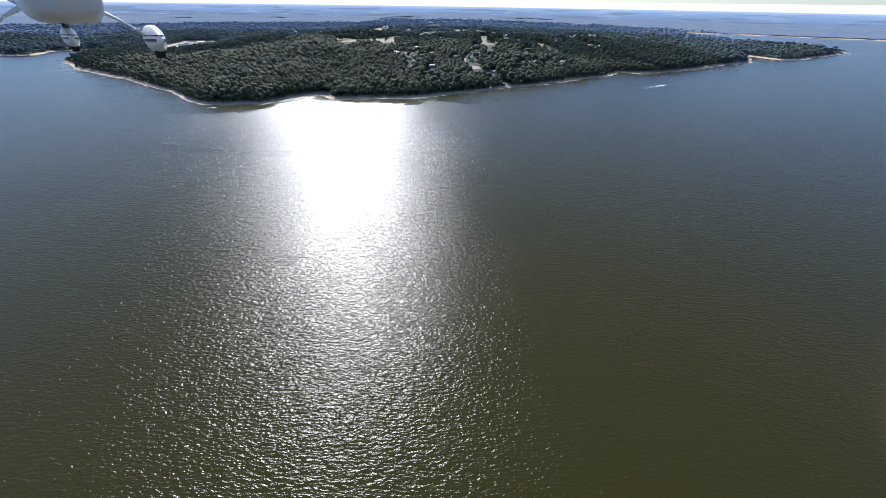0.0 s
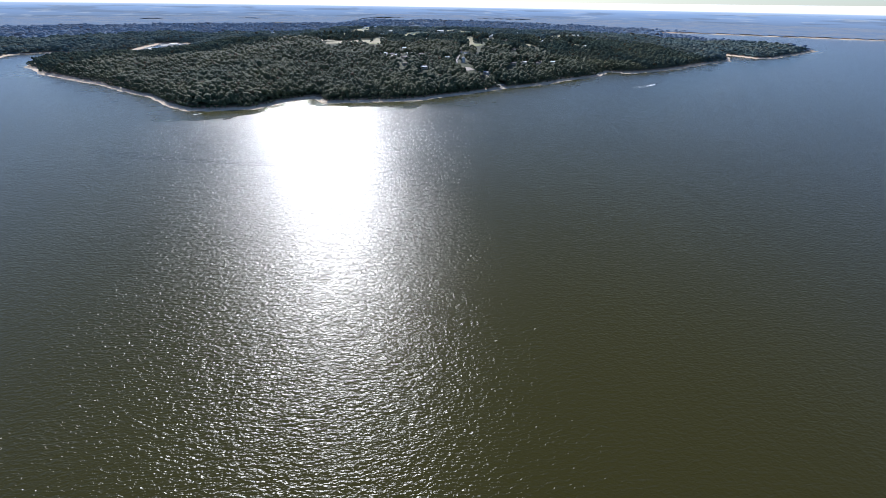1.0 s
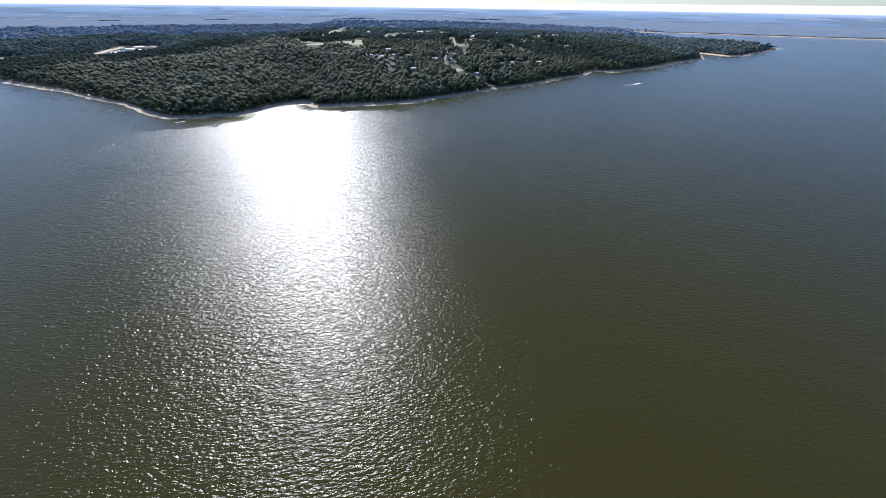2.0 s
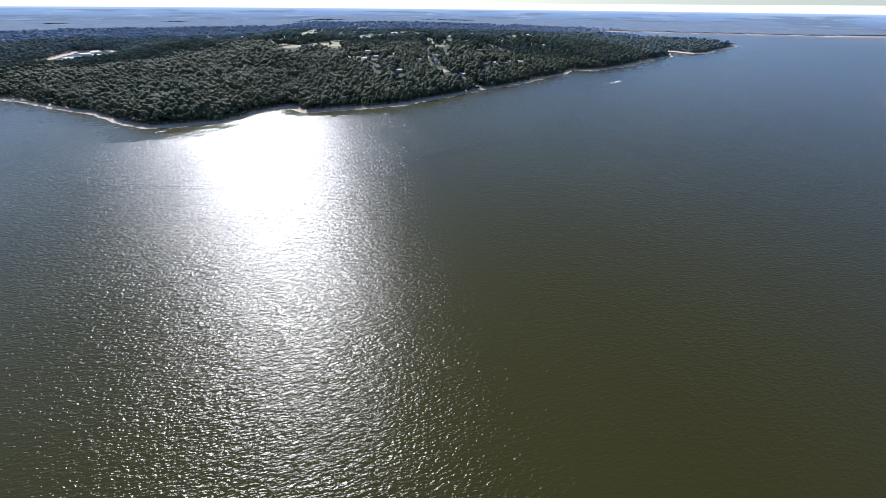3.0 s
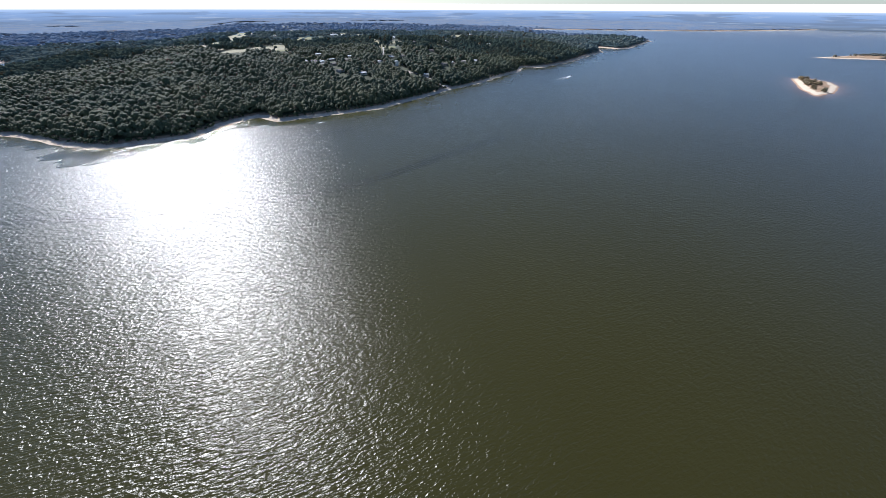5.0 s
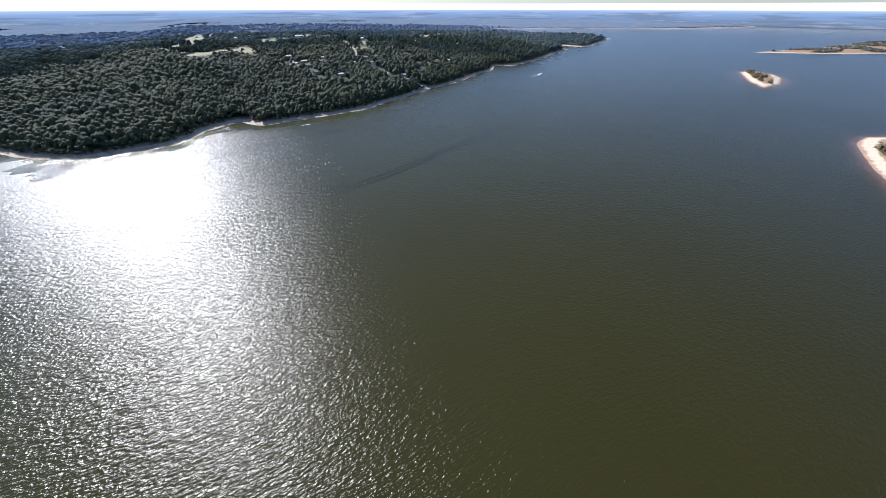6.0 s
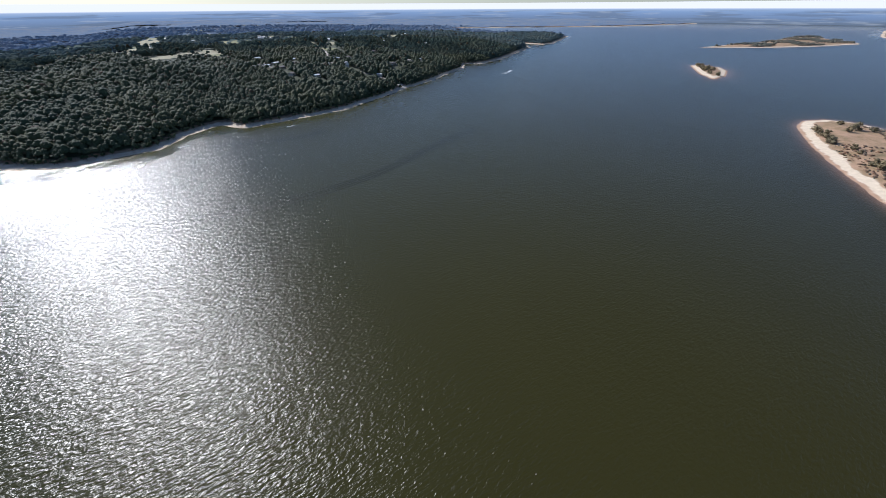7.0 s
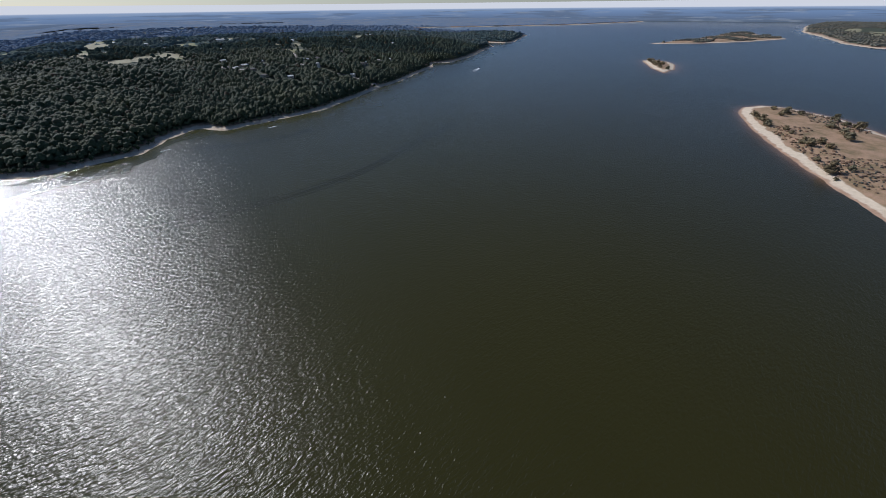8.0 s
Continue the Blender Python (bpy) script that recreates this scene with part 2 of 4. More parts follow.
def sheet(name, verts, faces, material, smooth=True):
    data = bpy.data.meshes.new(name)
    data.vertices.add(len(verts))
    data.vertices.foreach_set("co", np.asarray(verts, np.float32).ravel())
    faces = np.asarray(faces, np.int32)
    sides = faces.shape[1]
    data.loops.add(faces.size)
    data.loops.foreach_set("vertex_index", faces.ravel())
    data.polygons.add(len(faces))
    data.polygons.foreach_set("loop_start", np.arange(0, faces.size, sides, dtype=np.int32))
    data.polygons.foreach_set("use_smooth", np.full(len(faces), smooth))
    data.update(calc_edges=True)
    data.validate()
    data.materials.append(material)
    return new(name, data)


def spread(low, high, inner_low, inner_high, step):
    """Grid lines: even between the inner bounds, ever wider outside them."""
    lines = list(np.arange(inner_low, inner_high + step, step))
    gap = step
    while lines[-1] < high:
        gap *= 1.12
        lines.append(min(lines[-1] + gap, high))
    gap = step
    while lines[0] > low:
        gap *= 1.12
        lines.insert(0, max(lines[0] - gap, low))
    return np.array(lines)


def grid_faces(columns, rows):
    i = np.arange(columns * rows).reshape(rows, columns)
    return np.stack([i[:-1, :-1], i[:-1, 1:], i[1:, 1:], i[1:, :-1]], -1).reshape(-1, 4)


# ---- ground and lake ----
xs, ys = spread(-4700, 4700, -900, 1300, 7.0), spread(-4700, 4700, 560, 1350, 7.0)
gx, gy = np.meshgrid(xs, ys)
gd = shore_distance(gx, gy)
gz = ground_height(gx, gy, gd)
ground = sheet("ground", np.stack([gx, gy, gz], -1).reshape(-1, 3), grid_faces(len(xs), len(ys)), GROUND)
tagged(ground, "wooded lake shore with a narrow pale sand beach", "ground", kind="structure")

wx, wy = spread(-4700, 4700, -900, 1000, 6.0), spread(-4700, 4700, -60, 1100, 6.0)
ux, uy = np.meshgrid(wx, wy)
near_shoal = 0.85 * np.exp(np.minimum(inland(NEAR_ISLAND, ux, uy), 0) / 5.0) * np.clip((ux - 150) / 40, 0, 1)
small_shoal = np.exp(np.minimum(inland(SMALL_ISLAND, ux, uy), 0) / 12.0)
shore_gap = -np.minimum(shore_distance(ux, uy), 0)
swirl = rough_noise(ux / 34 + 2 * rough_noise(uy / 50, ux / 60), uy / 21) + 0.6 * rough_noise((0.8 * ux + 0.6 * uy) / 11, (0.8 * uy - 0.6 * ux) / 5)
reach = 34 + 22 * rough_noise(ux / 70, uy / 55) + 22 * swirl
shore_calm = np.clip(1.25 - shore_gap / np.maximum(reach, 6), 0, 1) ** 0.7 * np.clip(0.65 + 0.5 * swirl, 0.1, 1)
lake = sheet("lake_water", np.stack([ux, uy, 0 * ux], -1).reshape(-1, 3), grid_faces(len(wx), len(wy)), WATER)
shallow = lake.data.attributes.new("shallow", "FLOAT", "POINT")
shallow.data.foreach_set("value", np.maximum(near_shoal, small_shoal * 0.8).astype(np.float32).ravel())
calm = lake.data.attributes.new("calm", "FLOAT", "POINT")
calm.data.foreach_set("value", shore_calm.astype(np.float32).ravel())
shore_tint = lake.data.attributes.new("shore_tint", "FLOAT", "POINT")
shore_tint.data.foreach_set("value", (0.95 * np.exp(-shore_gap / 360)).astype(np.float32).ravel())
tagged(lake, "murky olive-green lake rippled by wind", "water", kind="structure")


def island(name, outline, step, top, label):
    low, high = np.min(outline, 0) - 40, np.max(outline, 0) + 40
    lines = np.arange(low[0], high[0], step), np.arange(low[1], high[1], step)
    px, py = np.meshgrid(*lines)
    pz = island_height(outline, px, py, top)
    ob = sheet(name, np.stack([px, py, pz], -1).reshape(-1, 3), grid_faces(len(lines[0]), len(lines[1])), ISLAND)
    return tagged(ob, label, "island", kind="structure")


island("near_island", NEAR_ISLAND, 2.5, 3.2, "low sandy island with dry brown grass and scattered shrubs")
island("small_island", SMALL_ISLAND, 4.0, 3.4, "small pale sandy islet topped with dark shrubs")
island("long_island", LONG_ISLAND, 9.0, 3.6, "long low sandy island with scrubby trees")

# ---- plan of the settled land ----
HOUSES = [
    (-75, 1010), (-60, 901), (-96, 873), (-66, 820), (-33, 876), (-63, 762), (-28, 742), (23, 842), (98, 925), (136, 937), (207, 1035),
    (198, 951), (191, 866), (224, 867), (265, 896), (159, 832), (91, 745), (-118, 920), (-113, 896), (-85, 859), (70, 917), (-15, 955),
]
FAR_HOUSES = [
    (-544, 1780), (-478, 1960), (-4.1, 1964), (-559, 2200), (-275, 1444), (-184, 1575), (-130, 1502), (31, 1601), (76, 1634), (72, 1456),
    (158, 1351), (188, 1330), (283, 1384), (-709, 1951), (-685, 1853), (-368, 1650), (-258, 1368), (-60, 1440), (60, 1760), (-240, 1850),
    (350, 1640), (-110, 1800), (170, 1820), (460, 1800), (-620, 2100), (570, 1560), (-360, 2050), (40, 2100), (280, 2050), (-150, 2250),
    (-500, 1500), (-580, 1640), (-430, 1380), (330, 1230), (420, 1120), (120, 1560), (-20, 1290), (210, 1190), (-160, 1700), (-640, 2400),
]
BARNS = [(-88, 1400, 20, 44, 14), (-335, 1475, 60, 26, 12), (490, 1395, 10, 22, 10), (195, 1350, 70, 30, 10), (31, 1600, 15, 50, 16), (-260, 1600, 80, 30, 12)]
# across, along, half-lengths, turn
MEADOWS = [
    (-312, 1245, 26, 95, 6), (-305, 1490, 34, 160, 2), (-285, 1780, 45, 160, 0), (-238, 1090, 36, 75, -6), (-172, 1160, 46, 70, -12), (95, 1085, 32, 42, -10),
    (107, 1225, 15, 110, -4), (458, 1375, 80, 60, -15), (283, 1400, 40, 60, 0), (-245, 2000, 80, 90, 10), (-110, 2150, 110, 80, 0), (-380, 2050, 30, 60, 0),
    (90, 1680, 70, 60, 0), (-60, 1560, 60, 60, -8), (350, 1800, 80, 70, 0), (600, 1900, 90, 60, 10), (-800, 2500, 40, 40, 10),
    (-60, 2600, 180, 90, 0), (400, 2450, 150, 80, -10), (-1000, 2900, 80, 50, 0), (150, 3000, 220, 90, 5), (760, 2600, 140, 70, 0), (-1350, 3300, 110, 60, 0),
    (-400, 3300, 260, 80, 0), (620, 3350, 260, 80, 0), (-1900, 3000, 90, 50, 10), (-850, 3900, 320, 90, 0), (200, 3950, 340, 100, 0),
    (-560, 1430, 22, 12, 0), (-480, 1720, 30, 14, -5), (160, 1500, 40, 26, 0),
    (260, 1620, 60, 24, 0), (-20, 1850, 70, 30, 0), (200, 2000, 80, 30, 0), (520, 1700, 60, 30, -10), (-700, 2250, 40, 24, 0), (-460, 2400, 60, 30, 0),
    (150, 2300, 110, 36, 0), (520, 2200, 100, 36, 0), (-150, 1340, 28, 20, 0), (20, 1380, 30, 18, 0), (340, 1290, 26, 18, 0), (-420, 1560, 30, 26, 0),
    (2650, 380, 330, 40, 6), (2350, 250, 200, 36, 8), (2050, 170, 120, 30, 5), (2900, 200, 240, 60, 0),
]
q = random.Random(21)
for k in range(34):
    far = q.uniform(1080, 2000)
    MEADOWS.append((q.uniform(-0.42, 0.42) * far - 40, far, q.uniform(12, 34), q.uniform(18, 50), q.uniform(-25, 25)))
ROADS = [
    (4, [(111, 690), (97, 722), (84, 746), (62, 757)]),
    (4, [(36, 768), (38, 810), (44, 862), (56, 930), (78, 1010), (98, 1100)]),
    (4, [(-120, 950), (-90, 942), (-50, 960), (-28, 996)]),
    (4, [(-128, 925), (-100, 875), (-82, 850), (-58, 825)]),
    (4, [(205, 880), (188, 856), (176, 836)]),
    (5, [(-262, 1200), (-272, 1400), (-285, 1600)]),
]
LOTS = [(50, 757, 16, 11, 10), (111, 694, 7, 11, 0), (-88, 850, 30, 8, -30), (-96, 945, 24, 9, -10), (252, 925, 26, 9, 10)]
CLEARINGS = [(cx + 3, cy - 14, rx, ry + 16, turn) for cx, cy, rx, ry, turn in LOTS] + [(57, 782, 11, 34, 0)]
for cx, cy, rx, ry, turn in MEADOWS:
    hidden = (8.5 if cy < 1300 else 4.5 if cy < 1800 else 0.8) * math.hypot(cx + 100, cy - 50) / 90
    CLEARINGS.append((cx, cy - hidden / 2, rx, ry + hidden / 2, turn))
for hx, hy in HOUSES + FAR_HOUSES + [b[:2] for b in BARNS]:
    away = math.hypot(hx + 100, hy - 50)
    reach = 10 + away * 0.045
    CLEARINGS.append((hx - (hx + 100) / away * reach * 0.6, hy - (hy - 50) / away * reach * 0.6, 11, reach, math.degrees(math.atan2(-(hx + 100), hy - 50))))
for wide, line in ROADS:
    for (ax, ay), (bx, by) in zip(line, line[1:]):
        long = math.hypot(bx - ax, by - ay)
        CLEARINGS.append(((ax + bx) / 2, (ay + by) / 2, long / 2 + 4, wide + 3, math.degrees(math.atan2(by - ay, bx - ax))))

# ---- woods ----
rng = np.random.default_rng(7)


def crown_shape(blobs, seed):
    """A crown about one metre across, heaped from leafy clumps: verts and triangles, open below."""
    bm = bmesh.new()
    r = random.Random(seed)
    for k in range(blobs):
        around, out = k * 2.4 + r.uniform(-0.5, 0.5), 0.0 if k == 0 else r.uniform(0.17, 0.30)
        middle = Vector((out * math.cos(around), out * math.sin(around), 0.16 if k == 0 else r.uniform(-0.14, 0.12)))
        size = r.uniform(0.26, 0.34) if k else (0.34 if blobs > 1 else 0.46)
        for v in bmesh.ops.create_icosphere(bm, subdivisions=1, radius=size)["verts"]:
            v.co = middle + v.co * r.uniform(0.86, 1.18)
    bmesh.ops.delete(bm, geom=[f for f in bm.faces if f.calc_center_median().z < -0.2 or f.normal.z < -0.6], context="FACES")
    bmesh.ops.delete(bm, geom=[v for v in bm.verts if not v.link_faces], context="VERTS")
    bm.verts.index_update()
    verts = np.array([v.co[:] for v in bm.verts])
    faces = np.array([[v.index for v in f.verts] for f in bm.faces])
    bm.free()
    return verts, faces


def canopy(name, places, heights, sizes, blobs, label, flat=1.0, leaves=None):
    """One mesh of many crowns."""
    shapes = [crown_shape(blobs, 10 * blobs + k) for k in range(6)]
    pick = rng.integers(0, 6, len(places))
    turn = rng.uniform(0, 2 * np.pi, len(places))
    wide, tall = sizes * rng.uniform(0.85, 1.2, len(places)), sizes * flat * rng.uniform(0.8, 1.3, len(places))
    all_verts, all_faces, start = [], [], 0
    for k, (verts, faces) in enumerate(shapes):
        m = pick == k
        c, s = np.cos(turn[m])[:, None], np.sin(turn[m])[:, None]
        vx = (verts[:, 0] * c - verts[:, 1] * s) * wide[m][:, None] + places[m, 0][:, None]
        vy = (verts[:, 0] * s + verts[:, 1] * c) * wide[m][:, None] + places[m, 1][:, None]
        vz = verts[:, 2] * tall[m][:, None] + heights[m][:, None]
        all_verts.append(np.stack([vx, vy, vz], -1).reshape(-1, 3))
        all_faces.append((faces[None] + (np.arange(m.sum()) * len(verts))[:, None, None] + start).reshape(-1, 3))
        start += m.sum() * len(verts)
    ob = sheet(name, np.concatenate(all_verts), np.concatenate(all_faces), leaves or LEAVES, True)
    return tagged(ob, label, "forest", kind="stuff")


def scatter(low, high, step):
    nx, ny = int((high[0] - low[0]) / step), int((high[1] - low[1]) / step)
    px, py = np.meshgrid(low[0] + np.arange(nx) * step, low[1] + np.arange(ny) * step)
    return np.stack([px.ravel(), py.ravel()], -1) + rng.uniform(-0.48, 0.48, (nx * ny, 2)) * step


def in_view(p, margin=0.0):
    """The wedge of land that the flight looks over."""
    left = p[:, 1] > -0.75 * p[:, 0] + 150
    return left & (p[:, 1] > 0.35 * p[:, 0] - 100)


def clear_of(p):
    keep = np.ones(len(p), bool)
    for cx, cy, rx, ry, turn in CLEARINGS:
        c, s = math.cos(radians(turn)), math.sin(radians(turn))
        u, v = (p[:, 0] - cx) * c + (p[:, 1] - cy) * s, -(p[:, 0] - cx) * s + (p[:, 1] - cy) * c
        keep &= (u / rx) ** 2 + (v / ry) ** 2 + 0.6 * rough_noise(p[:, 0] / 11, p[:, 1] / 17) > 1
    return keep | ((rough_noise(p[:, 0] / 5 + 3, p[:, 1] / 6) > 0.80) & (p[:, 1] > 1020))


def wood(name, low, high, step, size, blobs, nearer, farther, flat, label, leaves=None):
    p = scatter(low, high, step)
    far = np.hypot(p[:, 0] + 100, p[:, 1] - 50) + 30 * rough_noise(p[:, 0] / 40, p[:, 1] / 40)
    p = p[(far >= nearer) & (far < farther) & in_view(p)]
    p = p[clear_of(p)]
    d = shore_distance(p[:, 0], p[:, 1])
    keep = d > 9.5 - 4 * np.clip((-p[:, 0] - 330) / 100, 0, 1) + 3 * rng.uniform(0, 1, len(p)) + 2.5 * rough_noise(p[:, 0] / 11, p[:, 1] / 13)
    p, d = p[keep], d[keep]
    sizes = size * rng.uniform(0.6, 1.4, len(p)) * (1 + 0.18 * rough_noise(p[:, 0] / 60, p[:, 1] / 60))
    sizes = sizes * np.clip(0.5 + (d - 10) / 26, 0.5, 1)
    heights = ground_height(p[:, 0], p[:, 1], d) + 1.5 + flat * sizes * rng.uniform(0.35, 0.95, len(p))
    return canopy(name, p, heights, sizes, blobs, label, flat, leaves)


wood("forest", (-1000, 450), (1500, 1150), 4.2, 7.0, 5, 0, 720, 1.0, "dense dark green oak wood covering the hill above the beach")
wood("forest", (-1200, 450), (1500, 1450), 4.7, 7.4, 2, 720, 1010, 1.0, "dark green oak wood behind the shore")
wood("forest", (-1300, 450), (1500, 1450), 5.0, 7.8, 2, 1010, 1330, 0.95, "wood on the hill behind the houses, leaves greyed for haze", HILL_LEAVES)
wood("forest", (-1900, 500), (1900, 2000), 8.0, 10.0, 1, 1300, 1900, 0.6, "far green wood on low hills, tinted blue-green for haze", MID_LEAVES)
wood("forest", (-4000, 500), (4200, 3300), 20.0, 17.0, 1, 1900, 2800, 0.4, "distant wood on the plain, tinted blue for haze", FAR_LEAVES)


def far_canopy(nearer, farther, tall, leaves, label):
    """The closed leafy roof of woods too far off to tell their trees apart."""
    reach = nearer * (farther / nearer) ** np.linspace(0, 1, int(math.log(farther / nearer) / 0.006))
    bearing = np.radians(np.arange(8, 172, 0.32))
    rr, aa = np.meshgrid(reach, bearing)
    px, py = -100 + rr * np.cos(aa), 50 + rr * np.sin(aa)
    d = shore_distance(px, py)
    d = np.where(inland(EAST_SHORE, px, py) > -60, -60, d)
    bumps = rough_noise(px / 9, py / 11) + 0.7 * rough_noise(px / 4.1 + 5, py / 5.3)
    open_land = ~clear_of(np.stack([px.ravel(), py.ravel()], -1)).reshape(px.shape)
    pz = ground_height(px, py, d) + np.where(open_land, -0.6, tall * (0.75 + 0.2 * bumps) * np.clip((d - 4) / 40, 0, 1))
    pz = pz + 18 * np.clip((rr - 2900) / 800, 0, 1) * (rr < 3705) * np.clip((d - 20) / 300, 0, 1)
    faces = grid_faces(px.shape[1], px.shape[0])
    faces = faces[(d.ravel()[faces].min(1) > 8) & ~open_land.ravel()[faces].all(1)][:, ::-1]
    used, faces = np.unique(faces, return_inverse=True)
    verts = np.stack([px.ravel(), py.ravel(), pz.ravel()], -1)[used]
    tagged(sheet("forest", verts, faces.reshape(-1, 4), leaves), label, "forest", kind="stuff")


far_canopy(1290, 1900, 6.5, MID_LEAVES, "closed canopy of woods on the low hills, tinted blue-green for haze")
far_canopy(1890, 3890, 3.5, FAR_LEAVES, "closed canopy of distant woods on the plain, tinted blue for haze")

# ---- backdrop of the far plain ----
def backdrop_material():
    m = Shader("hazy_plain_glow")
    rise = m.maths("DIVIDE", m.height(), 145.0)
    # Haze painted into the glow: bluer with height, then a white sky band.
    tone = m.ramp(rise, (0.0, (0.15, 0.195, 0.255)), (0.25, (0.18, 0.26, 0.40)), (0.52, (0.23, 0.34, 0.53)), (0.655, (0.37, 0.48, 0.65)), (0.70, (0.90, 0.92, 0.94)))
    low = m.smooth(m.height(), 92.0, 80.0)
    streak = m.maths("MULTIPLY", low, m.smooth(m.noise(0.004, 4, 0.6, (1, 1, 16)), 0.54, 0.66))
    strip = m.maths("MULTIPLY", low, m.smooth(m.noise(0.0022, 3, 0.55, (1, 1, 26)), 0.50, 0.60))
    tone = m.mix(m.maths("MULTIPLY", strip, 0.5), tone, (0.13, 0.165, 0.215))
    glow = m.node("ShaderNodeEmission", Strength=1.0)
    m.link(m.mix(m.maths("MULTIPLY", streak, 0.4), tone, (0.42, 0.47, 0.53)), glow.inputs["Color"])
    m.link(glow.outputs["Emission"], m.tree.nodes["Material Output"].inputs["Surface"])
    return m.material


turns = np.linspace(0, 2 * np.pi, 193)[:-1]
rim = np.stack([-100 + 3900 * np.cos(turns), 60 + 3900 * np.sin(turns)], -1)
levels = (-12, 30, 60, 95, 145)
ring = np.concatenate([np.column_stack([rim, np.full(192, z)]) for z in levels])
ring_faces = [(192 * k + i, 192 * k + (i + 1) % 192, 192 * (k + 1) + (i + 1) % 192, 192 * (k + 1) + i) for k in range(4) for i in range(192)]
tagged(sheet("backdrop", ring, ring_faces, backdrop_material()), "glowing backdrop painted with a hazy blue plain and white sky above", "backdrop", kind="structure")


# ---- meadows, yards and roads ----
def draped(name, inside, low, high, step, lift, material, label, category):
    """A patch of ground cover laid over the land wherever inside() holds."""
    px, py = np.meshgrid(np.arange(low[0], high[0] + step, step), np.arange(low[1], high[1] + step, step))
    faces = grid_faces(px.shape[1], px.shape[0])
    mid = np.stack([px.ravel()[faces].mean(1), py.ravel()[faces].mean(1)], -1)
    faces = faces[inside(mid)]
    used, faces = np.unique(faces, return_inverse=True)
    qx, qy = px.ravel()[used], py.ravel()[used]
    ob = sheet(name, np.stack([qx, qy, ground_height(qx, qy) + lift], -1), faces.reshape(-1, 4), material)
    return tagged(ob, label, category, kind="structure")


def in_ellipse(p, cx, cy, rx, ry, turn):
    c, s = math.cos(radians(turn)), math.sin(radians(turn))
    u, v = (p[:, 0] - cx) * c + (p[:, 1] - cy) * s, -(p[:, 0] - cx) * s + (p[:, 1] - cy) * c
    return (u / rx) ** 2 + (v / ry) ** 2 + 0.25 * rough_noise(p[:, 0] / 15, p[:, 1] / 15) < 1.05


for k, (cx, cy, rx, ry, turn) in enumerate(MEADOWS):
    reach = 1.25 * max(rx, ry)
    step = 4.0 if cy < 1350 else 9.0
    grass = (GRASS, DRY_GRASS)[k % 4 != 1]
    draped("meadow", lambda p: in_ellipse(p, cx, cy, rx, ry, turn), (cx - reach, cy - reach), (cx + reach, cy + reach), step, 0.35, grass,
           "open grassy clearing in the woods" if grass is GRASS else "dry straw-coloured field in the woods", "meadow")
for cx, cy, rx, ry, turn in LOTS:
    draped("yard", lambda p: in_ellipse(p, cx, cy, rx, ry, turn), (cx - 30, cy - 30), (cx + 30, cy + 30), 2.5, 0.3, GRAVEL, "bare pale gravel yard among trees", "yard")


def road(wide, line):
    verts, faces = [], []
    for (ax, ay), (bx, by) in zip(line, line[1:]):
        long = math.hypot(bx - ax, by - ay)
        nx, ny = -(by - ay) / long * wide / 2, (bx - ax) / long * wide / 2
        count = max(2, int(long / 6))
        for i in range(count + 1):
            x, y = ax + (bx - ax) * i / count, ay + (by - ay) * i / count
            bend = 1.2 * math.sin(x / 9 + y / 13)
            for side in (-1, 1):
                verts.append((x + side * nx + bend, y + side * ny, float(ground_height(x, y)) + 0.6))
            if i:
                n = len(verts)
                faces.append((n - 4, n - 3, n - 1, n - 2))
    tagged(sheet("road", verts, faces, GRAVEL), "narrow pale gravel road through the trees", "road", kind="structure")


for wide, line in ROADS:
    road(wide, line)


# ---- houses ----
def box(bm, x0, x1, y0, y1, z0, z1):
    corners = [bm.verts.new((x, y, z)) for z in (z0, z1) for y in (y0, y1) for x in (x0, x1)]
    for f in ((0, 2, 3, 1), (4, 5, 7, 6), (0, 1, 5, 4), (2, 6, 7, 3), (0, 4, 6, 2), (1, 3, 7, 5)):
        bm.faces.new([corners[i] for i in f])


def boxed(name, sizes, material, parent, label=""):
    bm = bmesh.new()
    box(bm, *sizes)
    return part(name, bm, material, parent, label)


